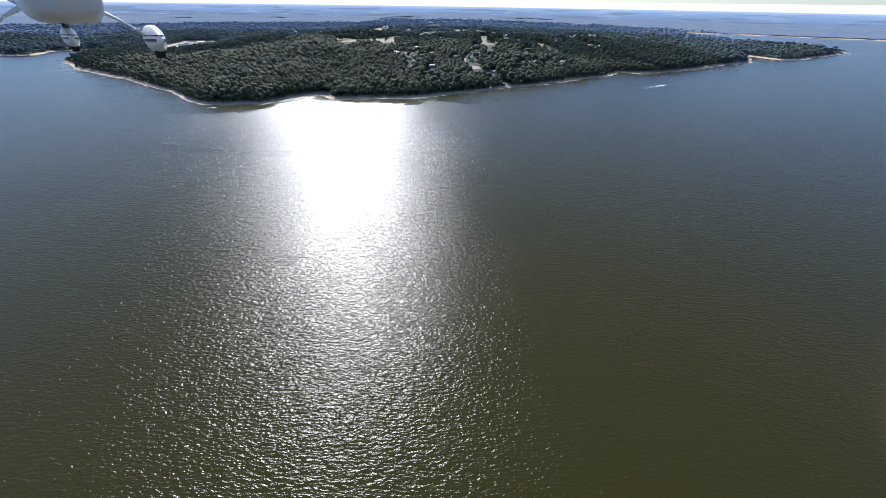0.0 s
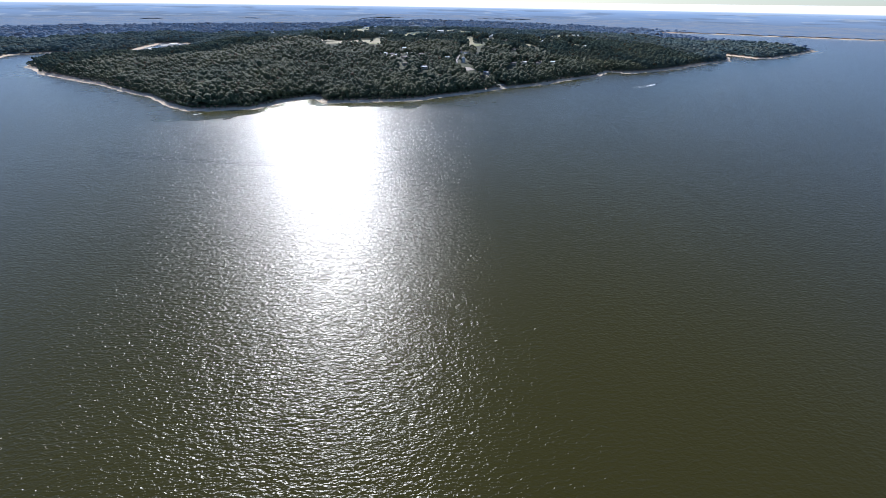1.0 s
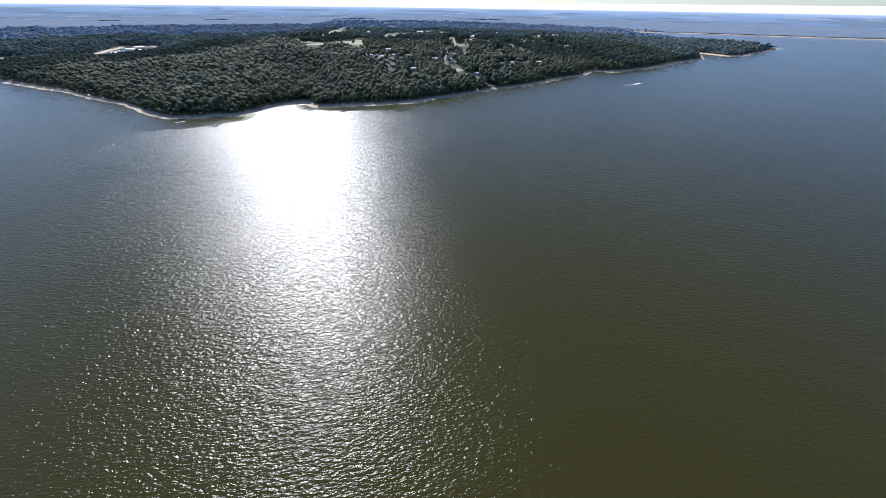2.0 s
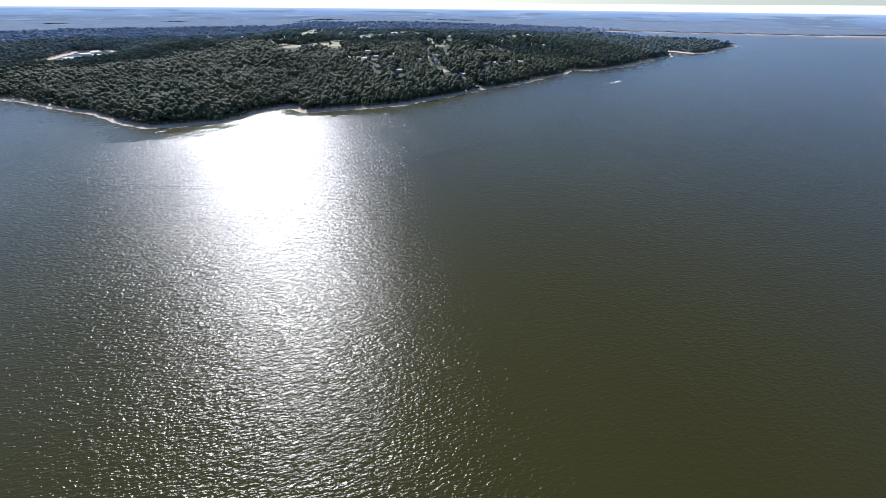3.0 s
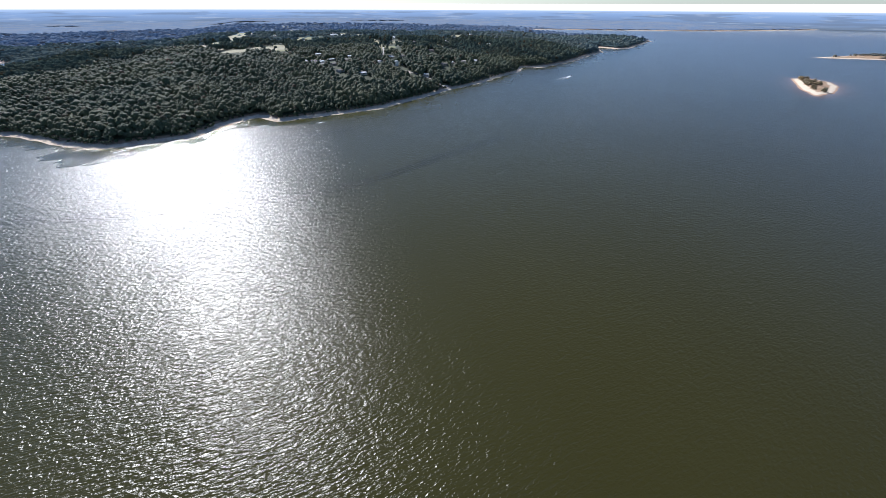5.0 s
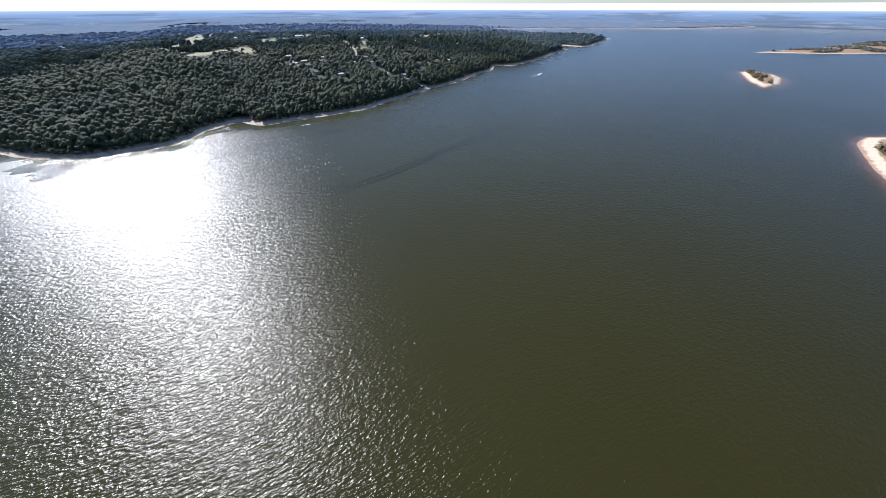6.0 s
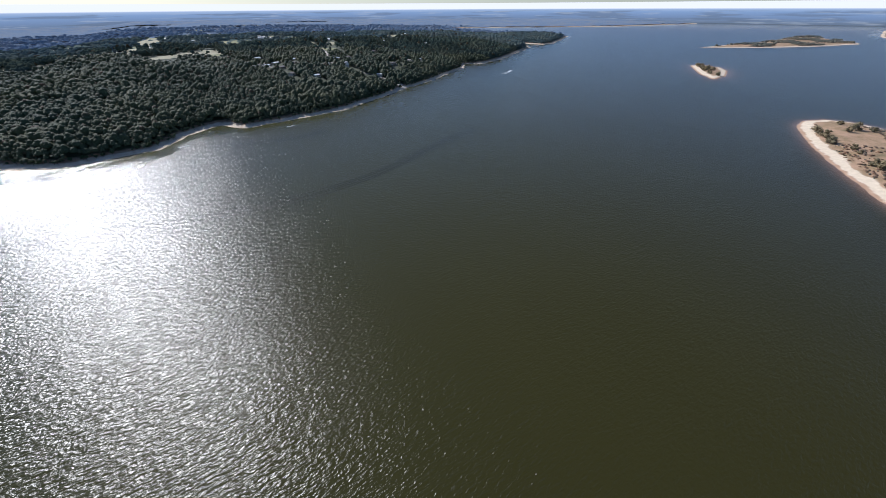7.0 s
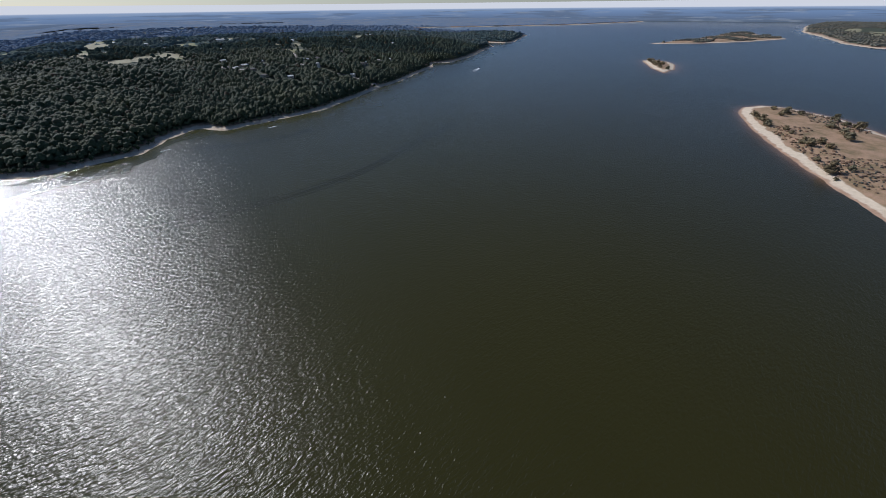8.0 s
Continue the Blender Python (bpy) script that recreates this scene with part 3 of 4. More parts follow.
def house(long, deep, tall, pitch, wall, roof, label, category="house"):
    """A gabled house round its own origin, on the ground, its ridge along x."""
    thing = tagged(new(category.replace(" ", "_")), label, category)
    bm = bmesh.new()
    peak = tall + deep / 2 * pitch
    side = [(-deep / 2, -2), (deep / 2, -2), (deep / 2, tall), (0, peak), (-deep / 2, tall)]
    ends = [[bm.verts.new((x, y, z)) for y, z in side] for x in (-long / 2, long / 2)]
    bm.faces.new(ends[0][::-1]), bm.faces.new(ends[1])
    for i in range(5):
        j = (i + 1) % 5
        bm.faces.new((ends[0][i], ends[0][j], ends[1][j], ends[1][i]))
    part("wall", bm, wall, thing)
    bm = bmesh.new()
    out, thick = 0.6, 0.25
    for s in (-1, 1):
        low, rise = (deep / 2 + out) * s, tall - out * pitch
        outline = [(low, rise + 0.05), (0, peak + 0.05), (0, peak + 0.05 + thick), (low, rise + 0.05 + thick)]
        rows = [[bm.verts.new((x, y, z)) for y, z in outline] for x in (-long / 2 - out, long / 2 + out)]
        bm.faces.new(rows[0]), bm.faces.new(rows[1][::-1])
        for i in range(4):
            j = (i + 1) % 4
            bm.faces.new((rows[0][i], rows[0][j], rows[1][j], rows[1][i]))
    bmesh.ops.recalc_face_normals(bm, faces=bm.faces[:])
    part("roof", bm, roof, thing)
    for s in (-1, 1):
        y = s * (deep / 2 + 0.02)
        for x in np.linspace(-long / 2 + 1.8, long / 2 - 1.8, 4):
            window = boxed("window", (x - 0.6, x + 0.6, y - 0.05, y + 0.05, 1.0, 2.3), GLASS, thing)
            boxed("sill", (x - 0.7, x + 0.7, y - 0.12, y + 0.12, 0.88, 0.98), WHITE, window)
    boxed("door", (-0.5, 0.5, -deep / 2 - 0.09, -deep / 2 + 0.03, 0.0, 2.1), TAN, thing)
    if category == "house":
        boxed("chimney", (long / 4, long / 4 + 0.9, -0.45, 0.45, tall, peak + 1.1), TAN, thing)
    return thing


def set_down(thing, x, y, turn, first):
    m = pose(x, y, float(ground_height(x, y)) + 0.1, 0, 0, turn)
    if first:
        thing.matrix_basis = m
        return thing
    return copy_thing(thing, m)


STYLES = [
    (11, 8, 3.0, 0.22, WHITE, METAL_ROOF, "white sided house with a pale metal roof among trees"),
    (13, 9, 3.1, 0.2, TAN, METAL_ROOF, "tan house with a pale metal roof among trees"),
    (11, 8, 3.2, 0.24, WHITE, SHINGLE, "white house with a grey shingle roof among trees"),
    (14, 9, 3.0, 0.22, TAN, SHINGLE, "tan house with a grey shingle roof among trees"),
]
kinds = [house(*style) for style in STYLES]
r = random.Random(5)
for k, (x, y) in enumerate(HOUSES + FAR_HOUSES):
    pick = k if k < 4 else r.choice((0, 0, 1, 2, 3))
    tagged(set_down(kinds[pick], x, y, r.uniform(-50, 50), k < 4), group="houses in the woods")
for k, (x, y, turn, long, deep) in enumerate(BARNS):
    shed = house(long, deep, 5.5, 0.2, WHITE, METAL_ROOF, "long white metal barn beside a field", "barn")
    tagged(set_down(shed, x, y, turn, True), group="barns")


def round_tank():
    """The white domed tank beside the gravel yard."""
    thing = tagged(new("water_tank"), "white round water tank with a domed top", "water tank")
    bm = bmesh.new()
    rings = [(5.0, -1), (5.0, 9), (4.6, 10), (3.5, 11.2), (1.8, 12), (0.4, 12.3)]
    rows = [[bm.verts.new((q * math.cos(a), q * math.sin(a), z)) for a in np.linspace(0, 2 * np.pi, 25)[:-1]] for q, z in rings]
    for low, high in zip(rows, rows[1:]):
        for i in range(24):
            bm.faces.new((low[i], low[(i + 1) % 24], high[(i + 1) % 24], high[i]))
    bm.faces.new(rows[-1])
    part("tank", bm, WHITE, thing)
    bm = bmesh.new()
    for i in range(18):
        box(bm, -0.25, 0.25, -5.3, -5.22, i * 0.5, i * 0.5 + 0.06)
    for s in (-0.3, 0.25):
        box(bm, s, s + 0.05, -5.3, -5.1, -1, 9.4)
    part("ladder", bm, METAL_ROOF, thing)
    return thing


set_down(round_tank(), 51, 806, 0, True).scale = (0.8, 0.8, 0.8)


# ---- marina ----
def covered_dock(long):
    thing = tagged(new("covered_dock"), "white roofed boat dock afloat in the marina", "dock")
    boxed("deck", (-long / 2, long / 2, -1.2, 1.2, 0.2, 0.7), GRAVEL, thing)
    for s in (-1, 1):
        for x in np.linspace(-long / 2 + 2, long / 2 - 2, 6):
            boxed("post", (x - 0.15, x + 0.15, s * 8 - 0.15, s * 8 + 0.15, -0.5, 4.6), METAL_ROOF, thing)
    bm = bmesh.new()
    for s in (-1, 1):
        low = [bm.verts.new((x, s * 9.5, 4.4)) for x in (-long / 2, long / 2)]
        high = [bm.verts.new((x, 0, 6.2)) for x in (-long / 2, long / 2)]
        under = [bm.verts.new((v.co.x, v.co.y, v.co.z - 0.3)) for v in low + high]
        for f in ((low[0], low[1], high[1], high[0]), (under[0], under[1], under[3], under[2]), (low[0], low[1], under[1], under[0]), (low[0], high[0], under[2], under[0]), (low[1], high[1], under[3], under[1])):
            bm.faces.new(f)
    bmesh.ops.recalc_face_normals(bm, faces=bm.faces[:])
    part("roof", bm, WHITE, thing)
    return thing


dock = covered_dock(24)
for k, (x, y, turn) in enumerate(((-752, 1118, 10), (-785, 1168, 70), (-765, 1215, 15), (-822, 1232, 20), (-800, 1290, 85), (-842, 1330, 30), (-850, 1385, 60))):
    m = pose(x, y, 0, 0, 0, turn)
    if k:
        made = copy_thing(dock, m)
    else:
        dock.matrix_basis, made = m, dock
    tagged(made, group="docks of the marina")


# ---- motorboat and its wake ----
def motorboat():
    thing = tagged(new("motorboat"), "small white motorboat speeding across the lake", "boat")
    bm = bmesh.new()
    stations = [(-3.2, 1.1, 0.0), (-1.5, 1.2, -0.1), (0.5, 1.15, -0.1), (2.0, 0.8, 0.05), (3.0, 0.3, 0.4), (3.4, 0.03, 0.7)]
    rows = []
    for x, wide, keel in stations:
        rows.append([bm.verts.new(p) for p in ((x, -wide, 0.95), (x, -wide * 0.85, 0.3), (x, 0, keel - 0.2), (x, wide * 0.85, 0.3), (x, wide, 0.95))])
    for one, two in zip(rows, rows[1:]):
        for i in range(4):
            bm.faces.new((one[i], one[i + 1], two[i + 1], two[i]))
    bm.faces.new(rows[0])
    part("hull", bm, WHITE, thing)
    boxed("deck", (1.0, 2.6, -0.7, 0.7, 0.85, 1.0), WHITE, thing)
    boxed("cockpit_floor", (-3.0, 1.0, -1.0, 1.0, 0.35, 0.45), TAN, thing)
    boxed("windscreen", (0.7, 0.8, -0.8, 0.8, 0.95, 1.5), GLASS, thing)
    boxed("seat", (-2.6, -2.0, -0.9, 0.9, 0.45, 0.95), TAN, thing)
    motor = boxed("outboard_motor", (-3.8, -3.25, -0.3, 0.3, 0.3, 1.4), SHINGLE, thing)
    boxed("cowl", (-3.85, -3.2, -0.35, 0.35, 1.4, 1.6), WHITE, motor)
    return thing


BOAT = (420, 735, 30)
boat = motorboat()
boat.matrix_basis = pose(BOAT[0], BOAT[1], 0.1, 0, -3, BOAT[2])


def foam_trail(name, x, y, turn, lines, label):
    """Uneven flat tongues of foam on the water."""
    verts, faces = [], []
    q = random.Random(3)
    for along, length, side, spread_out, wide in lines:
        for i in range(15):
            s = i / 14
            u, v = along - s * length, side + spread_out * s
            half = wide * (1 - 0.75 * s) * q.uniform(0.7, 1.2)
            verts += [(u, v - half, 0.05), (u, v, 0.16), (u, v + half, 0.05)]
            if i:
                n = len(verts)
                faces += [(n - 6, n - 5, n - 2, n - 3), (n - 5, n - 4, n - 1, n - 2)]
    ob = sheet(name, verts, faces, FOAM)
    ob.matrix_basis = pose(x, y, 0, 0, 0, turn)
    return tagged(ob, label, "wake", kind="stuff")


foam_trail("boat_wake", *BOAT, [(2.5, 34, 0, 0, 2.2), (0, 68, 1.2, 3.0, 0.9), (0, 68, -1.2, -3.0, 0.9)], "white foam trail behind the motorboat")

for x, y, turn in ((-240, 530, 20), (-324, 508, 35), (-124, 546, 10)):
    foam_trail("foam_streak", x, y, turn, [(5, 11, 0, 0.6, 0.9), (3, 9, 1.3, 0.4, 0.5)], "short white streak of foam near the beach")

ARC = [(-360, 370), (-300, 351), (-249, 339), (-175, 330), (-104, 341), (-63, 357), (-13, 380), (73, 410)]


def ripple_line(line, offset, tall):
    """One low ridge of an old boat wake."""
    verts, faces = [], []
    along = np.linspace(0, len(line) - 1, 120)
    curve = [np.interp(along, range(len(line)), [p[k] for p in line]) for k in (0, 1)]
    curve = [np.convolve(np.pad(c, 8, "edge"), np.ones(17) / 17, "valid") for c in curve]
    steps = [np.gradient(c) for c in curve]
    for i in range(120):
        fade = math.sin(math.pi * (i + 1) / 122) ** 0.5
        long = math.hypot(steps[0][i], steps[1][i])
        nx, ny = -steps[1][i] / long, steps[0][i] / long
        shift = offset + 0.6 * math.sin(i / 7 + offset)
        for side, high in ((-0.7, 0), (-0.25, 0.7), (0, 1.0), (0.7, 0)):
            verts.append((curve[0][i] + nx * (shift + side), curve[1][i] + ny * (shift + side), 0.004 + high * tall * fade))
        if i:
            n = len(verts)
            faces += [(n - 4 + k, n - 3 + k, n - 7 + k, n - 8 + k) for k in range(3)]
    tagged(sheet("ripple", verts, faces, WATER), "low ripple left by a passing boat", "water", kind="structure")


SLIGHT_ARC = [(-222, 520), (-180, 498), (-130, 492), (-90, 502)]
for line, offset, tall in ((ARC, -3.4, 0.07), (ARC, 0, 0.10), (ARC, 3.4, 0.09), (ARC, 6.8, 0.06),
                           (SLIGHT_ARC, -3, 0.05), (SLIGHT_ARC, 0, 0.07), (SLIGHT_ARC, 3, 0.07), (SLIGHT_ARC, 6, 0.05)):
    ripple_line(line, offset, tall)


# ---- stones along the beach ----
p = scatter((-700, 500), (900, 1250), 2.6)
d = shore_distance(p[:, 0], p[:, 1])
keep = (d > -0.5) & (d < 9) & (rng.uniform(0, 1, len(p)) < 0.22)
p, d = p[keep], d[keep]
stones = canopy("beach_stones", p, ground_height(p[:, 0], p[:, 1], d) + 0.15, rng.uniform(0.5, 1.9, len(p)), 1, "pale stones strewn along the beach", 0.7)
stones.data.materials.clear()
stones.data.materials.append(STONE)
tagged(stones, category="stones")


# ---- trees that stand out singly ----
def limb(bm, a, b, thick_a, thick_b, sides=5):
    a, b = Vector(a), Vector(b)
    turn = (b - a).to_track_quat("Z", "Y")
    rows = []
    for p, thick in ((a, thick_a), (b, thick_b)):
        rows.append([bm.verts.new(p + turn @ Vector((thick * math.cos(2 * math.pi * i / sides), thick * math.sin(2 * math.pi * i / sides), 0))) for i in range(sides)])
    for i in range(sides):
        j = (i + 1) % sides
        bm.faces.new((rows[0][i], rows[0][j], rows[1][j], rows[1][i]))


def tree(seed, tall, wide, leaves, label, category="tree", clumps=9, name="oak_tree"):
    q = random.Random(seed)
    thing = tagged(new(name), label, category)
    bm = bmesh.new()
    fork = tall * (0.32 if category == "tree" else 0.12)
    thick = tall * 0.03
    limb(bm, (0, 0, -0.8), (q.uniform(-0.2, 0.2), q.uniform(-0.2, 0.2), fork), thick * 1.3, thick * 0.8, 7)
    tips = []
    for k in range(6):
        a = k * 1.05 + q.uniform(-0.3, 0.3)
        reach = wide * q.uniform(0.2, 0.38)
        tip = (reach * math.cos(a), reach * math.sin(a), tall * (q.uniform(0.5, 0.8) if category == "tree" else q.uniform(0.2, 0.6)))
        limb(bm, (0, 0, fork * 0.9), tip, thick * 0.6, thick * 0.2)
        tips.append(tip)
    part("trunk", bm, BARK, thing)
    bm = bmesh.new()
    for k in range(clumps):
        tx, ty, tz = tips[k % 6] if k < clumps * 0.7 else (q.uniform(-0.2, 0.2) * wide, q.uniform(-0.2, 0.2) * wide, tall * 0.82)
        size = wide * (q.uniform(0.15, 0.24) if category == "tree" else q.uniform(0.10, 0.18))
        made = bmesh.ops.create_icosphere(bm, subdivisions=2 if category == "tree" else 1, radius=size)["verts"]
        shift = Vector((tx, ty, tz)) + Vector((q.uniform(-1, 1), q.uniform(-1, 1), q.uniform(-0.5, 0.9))) * size * 0.8
        for v in made:
            v.co *= q.uniform(0.62, 1.22)
            v.co.z *= 0.8
            v.co += shift
    for k in range(clumps * 14):
        tx, ty, tz = tips[k % 6]
        a, s = q.uniform(0, 6.28), wide * (q.uniform(0.03, 0.055) if category == "tree" else q.uniform(0.02, 0.04))
        spot = Vector((tx + wide * q.uniform(-0.3, 0.3), ty + wide * q.uniform(-0.3, 0.3), tz + tall * (q.uniform(-0.16, 0.24) if category == "tree" else q.uniform(-0.25, 0.3))))
        corners = [spot + Vector((s * math.cos(a + t), s * math.sin(a + t), q.uniform(-s, s))) for t in (0, 2.1, 4.2)]
        bm.faces.new([bm.verts.new(c) for c in corners])
    part("crown", bm, leaves, thing)
    return thing


shore_kinds = [tree(20 + k, 8.5 + k * 0.6, 7.0 + 0.4 * k, TREE_LEAVES, "dark green oak at the edge of the beach") for k in range(4)]
q = np.random.default_rng(11)
line = scatter((-600, 520), (430, 900), 4.6)
gap = shore_distance(line[:, 0], line[:, 1])
line = line[(gap > 8) & (gap < 11.5) & clear_of(line)]
line = line[np.argsort(q.uniform(0, 1, len(line)))][:290]
for k, (x, y) in enumerate(line):
    size = q.uniform(0.4, 0.62)
    made = set_down(shore_kinds[k % 4], x, y, q.uniform(0, 360), k < 4)
    made.scale = (size, size, size * q.uniform(0.9, 1.1))
    tagged(made, group="oaks along the beach")

SHRUBS = [
    (412, 147, 10), (376, 172, 8), (357, 159, 9), (335, 148, 9), (397, 149, 7), (429, 164, 6), (372, 97, 10), (420, 100, 9), (349, 82, 9), (327, 76, 9),
    (281, 105, 8), (274, 98, 9), (290, 92, 8), (277, 83, 6), (323, 128, 6), (394, 77, 9), (410, 74, 8), (399, 87, 7), (202, 70, 11), (229, 84, 5),
    (187, 64, 4), (418, 133, 6), (312, 121, 5), (216, 59, 6), (366, 166, 6), (345, 152, 7),
]
shrub_kinds = [tree(40 + k, 0.62, 1.0, SCRUB_LEAVES, "low grey-green shrub on the dry sandy island", "shrub", 30, "shrub") for k in range(4)]
for k, (x, y, wide) in enumerate(SHRUBS):
    m = pose(x, y, float(island_height(NEAR_ISLAND, x, y, 3.2)), 0, 0, q.uniform(0, 360))
    if k < 4:
        made = shrub_kinds[k]
        made.matrix_basis = m
    else:
        made = copy_thing(shrub_kinds[k % 4], m)
    wide *= 1.2
    made.scale = (wide, wide, wide * q.uniform(0.9, 1.15))
    tagged(made, group="shrubs of the island")

for k in range(26):
    s = q.uniform(0, 1)
    x, y = 835 - 90 * s + q.uniform(-10, 10), 528 - 80 * s + q.uniform(-16, 14)
    if k > 19:
        x, y = x - 30, y - 20
    if inland(SMALL_ISLAND, x, y) > 10:
        made = copy_thing(shrub_kinds[k % 4], pose(x, y, float(island_height(SMALL_ISLAND, x, y, 3.4)), 0, 0, q.uniform(0, 360)))
        wide = q.uniform(7, 11)
        made.scale = (wide, wide, wide)
        tagged(made, "dark green shrub on the small sandy islet", group="shrubs of the islet")


def thicket(name, outline, count, size, top, label, bias, flat=0.8, leaves=None):
    low, high = np.min(outline, 0), np.max(outline, 0)
    p = np.stack([rng.uniform(low[0], high[0], count), rng.uniform(low[1], high[1], count)], -1)
    p = p[inland(outline, p[:, 0], p[:, 1]) > 14]
    p = p[rough_noise(p[:, 0] / 33, p[:, 1] / 27) > bias]
    p = p[clear_of(p)]
    sizes = size * rng.uniform(0.5, 1.3, len(p))
    level = ground_height(p[:, 0], p[:, 1]) if outline is EAST_SHORE else island_height(outline, p[:, 0], p[:, 1], top)
    return canopy(name, p, level + sizes * 0.2 * flat, sizes, 1, label, flat, leaves or GREY_SCRUB)


thicket("scrub", LONG_ISLAND, 6500, 7.0, 3.6, "scrubby trees scattered over the long island", 0.0)
thicket("scrub", NEAR_ISLAND, 2600, 1.7, 3.2, "small tufts of scrub on the dry island", 0.05)
thicket("brush", NEAR_ISLAND, 3400, 3.2, 3.2, "patches of dry reddish-brown brush on the sandy island", -0.15, 0.4, DRY_BRUSH)
thicket("scrub", EAST_SHORE, 60000, 11, 6.0, "low grey-green scrub on the flat eastern shore", -0.5, 0.45)


# ---- the light aircraft ahead of the camera ----
def loft(bm, rings, cap=True):
    """Closes rings of equal count into a skin."""
    rows = [[bm.verts.new(p) for p in ring_points] for ring_points in rings]
    n = len(rows[0])
    for one, two in zip(rows, rows[1:]):
        for i in range(n):
            bm.faces.new((one[i], one[(i + 1) % n], two[(i + 1) % n], two[i]))
    if cap:
        bm.faces.new(rows[0][::-1]), bm.faces.new(rows[-1])
    for f in bm.faces:
        f.smooth = True


def oval(x, y, z, wide, tall, n=24, square=2.0):
    points = []
    for i in range(n):
        a = 2 * math.pi * i / n
        c, s = math.cos(a), math.sin(a)
        points.append((x, y + wide * math.copysign(abs(c) ** (2 / square), c), z + tall * math.copysign(abs(s) ** (2 / square), s)))
    return points


def wheel_fairing(parent, x, y, top, size, name):
    """A teardrop spat with two dark stripes and the tyre below it, its top at the height given."""
    bm = bmesh.new()
    rings = []
    for u, grow in ((-0.62, 0.05), (-0.5, 0.34), (-0.3, 0.68), (-0.05, 0.93), (0.15, 1.0), (0.32, 0.92), (0.45, 0.66), (0.52, 0.3), (0.545, 0.06)):
        rings.append(oval(x + u * size, y, top - 0.30 * size, 0.215 * size * grow, 0.30 * size * grow, 20, 2.3))
    loft(bm, rings)
    spat = part(name, bm, AIRCRAFT_WHITE, parent, "white wheel fairing with two dark stripes")
    for drop, thick in ((0.21, 0.030), (0.29, 0.055)):
        bm = bmesh.new()
        low = []
        for u, grow in ((-0.5, 0.34), (-0.3, 0.68), (-0.05, 0.93), (0.15, 1.0), (0.32, 0.92), (0.45, 0.66)):
            level = max(-0.8, min(0.8, (0.30 - drop - 0.06 * u) / (0.30 * grow)))
            half = 0.215 * size * grow * (1 - abs(level) ** 2.3) ** (1 / 2.3) + 0.004
            for s in (-1, 1):
                low.append((x + u * size, y + s * half, top - (drop + 0.06 * u) * size))
        verts = [[bm.verts.new(p) for p in (q, (q[0], q[1], q[2] - thick * size))] for q in low]
        for s in (0, 1):
            for one, two in zip(verts[s::2], verts[s + 2 :: 2]):
                bm.faces.new((one[0], two[0], two[1], one[1]))
        bm.faces.new((verts[0][0], verts[1][0], verts[1][1], verts[0][1]))
        part("stripe", bm, BLACK_PAINT, spat)
    bm = bmesh.new()
    rings = []
    for u, grow in ((-0.5, 0.8), (-0.42, 0.97), (0, 1.0), (0.42, 0.97), (0.5, 0.8)):
        ring_points = []
        for i in range(24):
            a = 2 * math.pi * i / 24
            ring_points.append((x + 0.05 * size + 0.21 * size * grow * math.cos(a), y + 0.2 * size * u, top - 0.50 * size + 0.21 * size * grow * math.sin(a)))
        rings.append(ring_points)
    loft(bm, rings)
    part("tyre", bm, RUBBER, spat)
    return spat


def tube(name, points, thick, material, parent, flat=1.0):
    bm = bmesh.new()
    for (a, ta), (b, tb) in zip(zip(points, thick), zip(points[1:], thick[1:])):
        limb(bm, a, b, ta, tb, 8)
    return part(name, bm, material, parent)


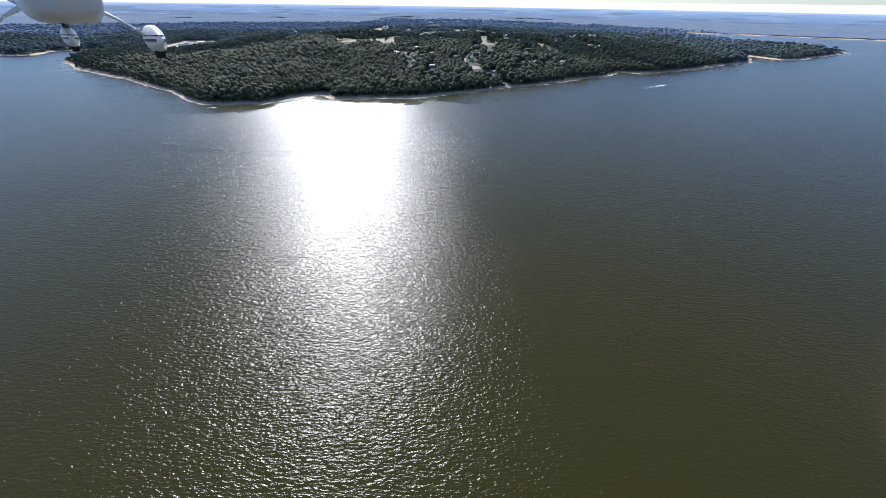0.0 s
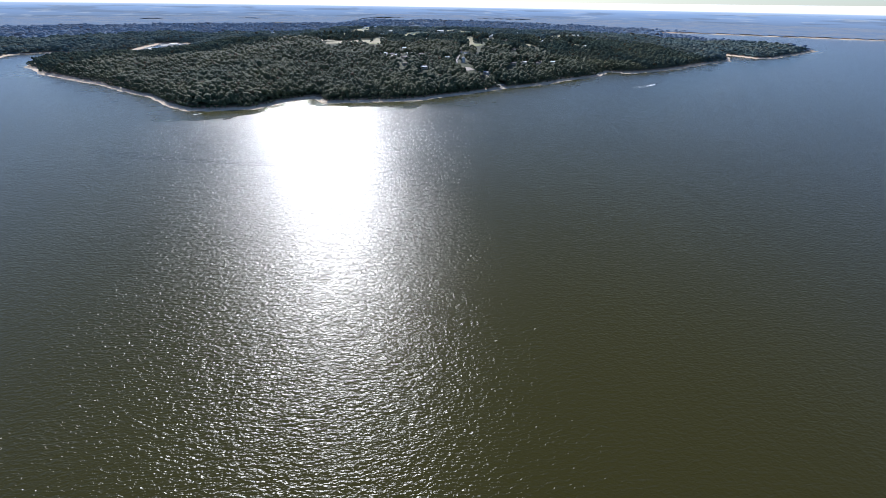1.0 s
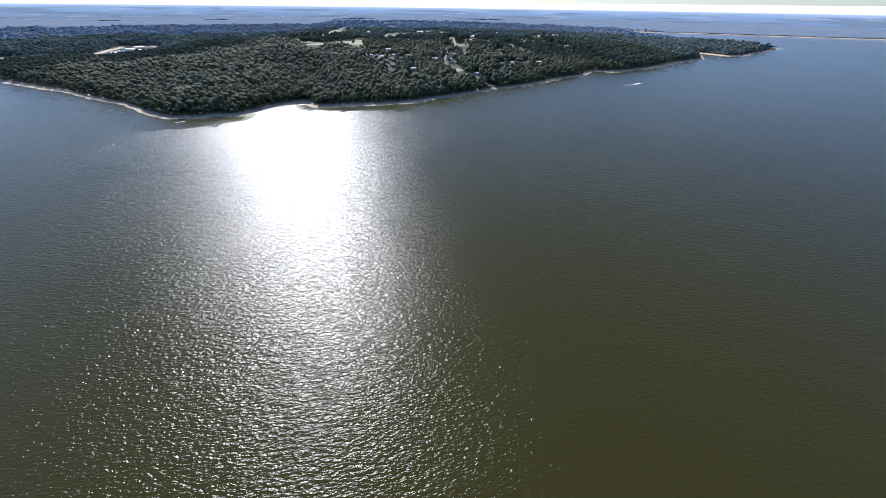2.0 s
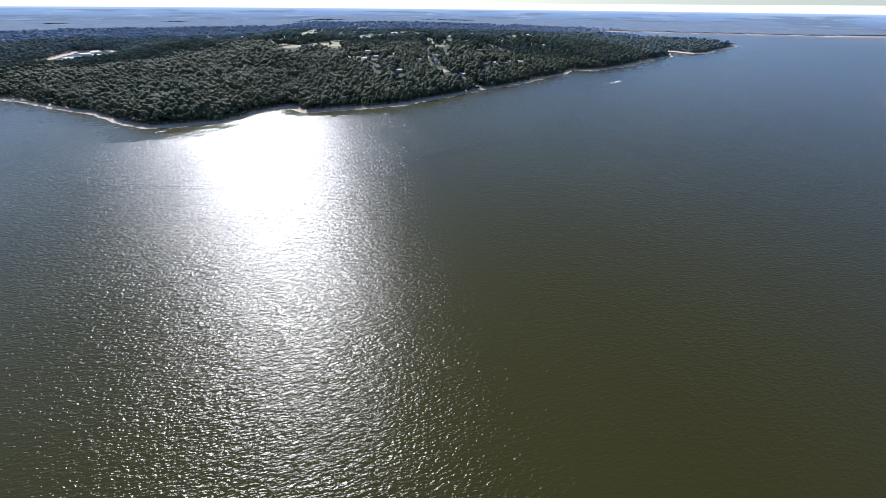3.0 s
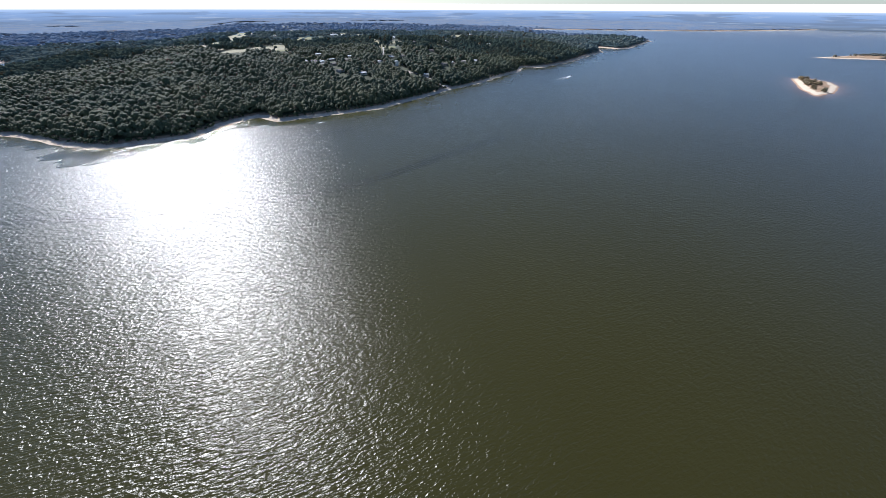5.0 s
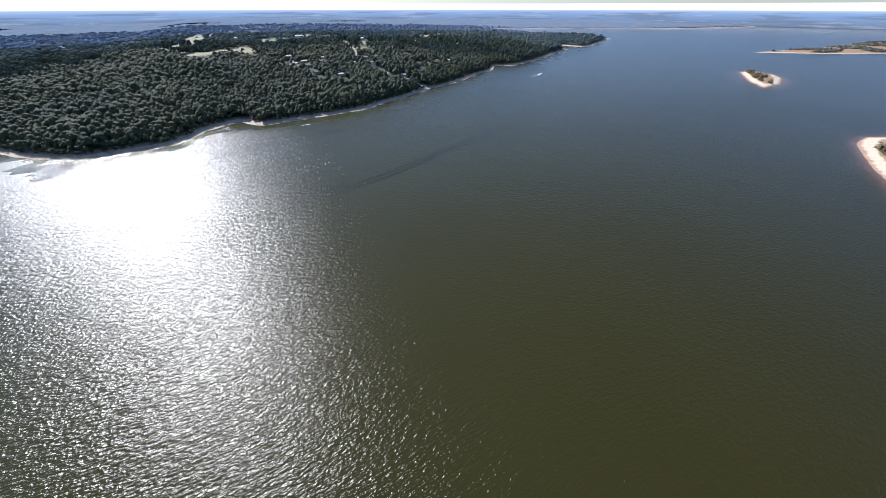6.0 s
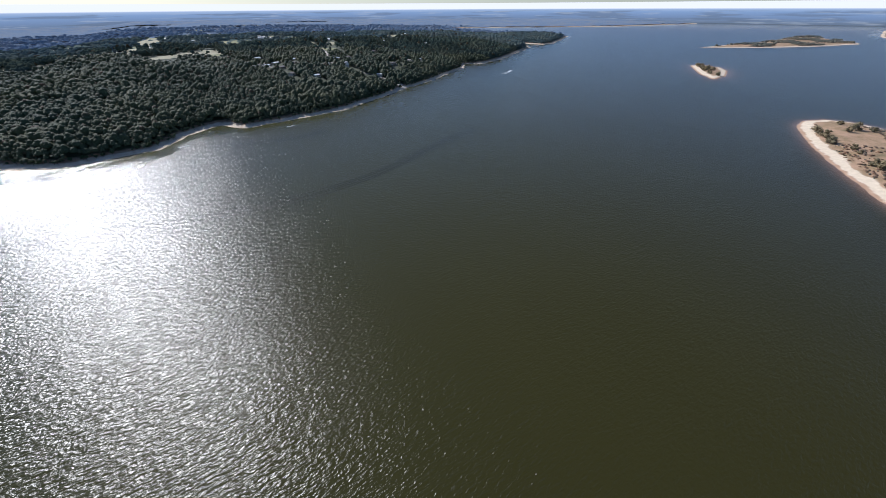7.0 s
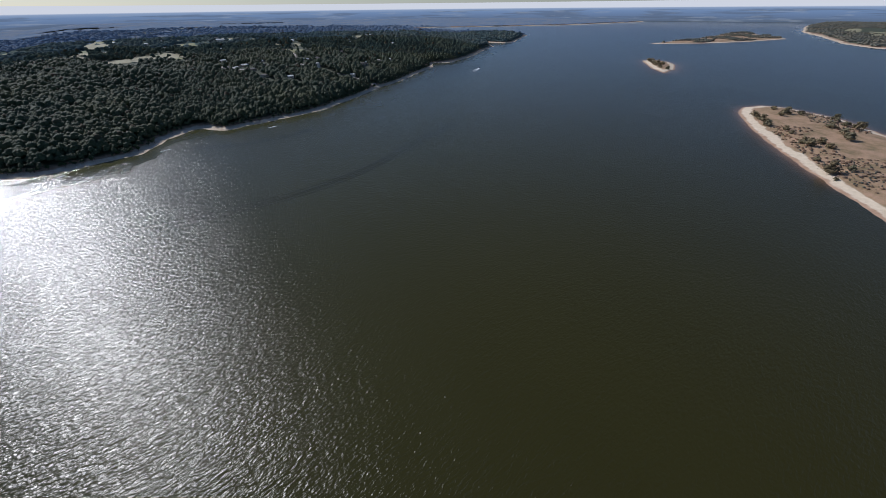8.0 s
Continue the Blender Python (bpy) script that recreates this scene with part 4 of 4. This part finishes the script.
AIRCRAFT_WHITE = plain_material("aircraft_white", (0.80, 0.79, 0.76), (0.88, 0.87, 0.84), 1.2, 0.3, 0.03)
BLACK_PAINT = plain_material("black_paint", (0.012, 0.012, 0.014), (0.03, 0.03, 0.032), 3.0, 0.35, 0)
RUBBER = plain_material("tyre_rubber", (0.010, 0.010, 0.010), (0.025, 0.025, 0.025), 6.0, 0.8)
BARE_METAL = plain_material("bare_metal", (0.42, 0.42, 0.43), (0.60, 0.60, 0.60), 4.0, 0.3, 0.05, 0.9)


def light_aircraft():
    thing = tagged(new("light_aircraft"), "white light aircraft in flight, seen from behind under its belly", "aircraft")
    bm = bmesh.new()
    rings = []
    for x, wide, low, high in ((-1.9, 0.40, -0.16, 0.75), (-1.2, 0.50, -0.29, 0.85), (-0.3, 0.56, -0.38, 0.95), (0.7, 0.57, -0.40, 0.9), (1.5, 0.55, -0.38, 0.55), (2.2, 0.48, -0.30, 0.4), (2.5, 0.36, -0.20, 0.28)):
        rings.append(oval(x, 0, (low + high) / 2, wide, (high - low) / 2, 32, 4.5))
    loft(bm, rings)
    part("fuselage", bm, AIRCRAFT_WHITE, thing)
    for y in (-1.25, 1.25):
        tube("gear_leg", [(0.05, y * 0.42, -0.16), (0.03, y * 0.62, -0.30), (0.0, y * 0.82, -0.48), (0.0, y * 0.97, -0.66)], [0.040, 0.026, 0.022, 0.022], AIRCRAFT_WHITE, thing)
        boxed("step", (-0.12, 0.06, y * 0.79 - 0.05, y * 0.79 + 0.05, -0.45, -0.42), BARE_METAL, thing)
        wheel_fairing(thing, 0.0, y, -0.36, 0.86, "wheel_fairing")
    tube("nose_strut", [(1.65, 0, -0.3), (1.65, 0, -0.62)], [0.06, 0.05], BLACK_PAINT, thing)
    wheel_fairing(thing, 1.65, 0, -0.50, 0.66, "nose_fairing")
    tube("wing_strut", [(0.3, 0.52, -0.1), (0.35, 1.5, 0.55), (0.4, 2.6, 1.3)], [0.05, 0.05, 0.05], AIRCRAFT_WHITE, thing)
    tube("antenna", [(-0.7, -0.2, -0.34), (-0.78, -0.2, -0.55)], [0.012, 0.008], BARE_METAL, thing)
    tube("drain_mast", [(-0.5, 0.1, -0.36), (-0.5, 0.1, -0.43)], [0.03, 0.02], BLACK_PAINT, thing)
    return thing


light_aircraft().matrix_basis = pose(-5.25, 7.24, 123.27, 3, 0, 135)
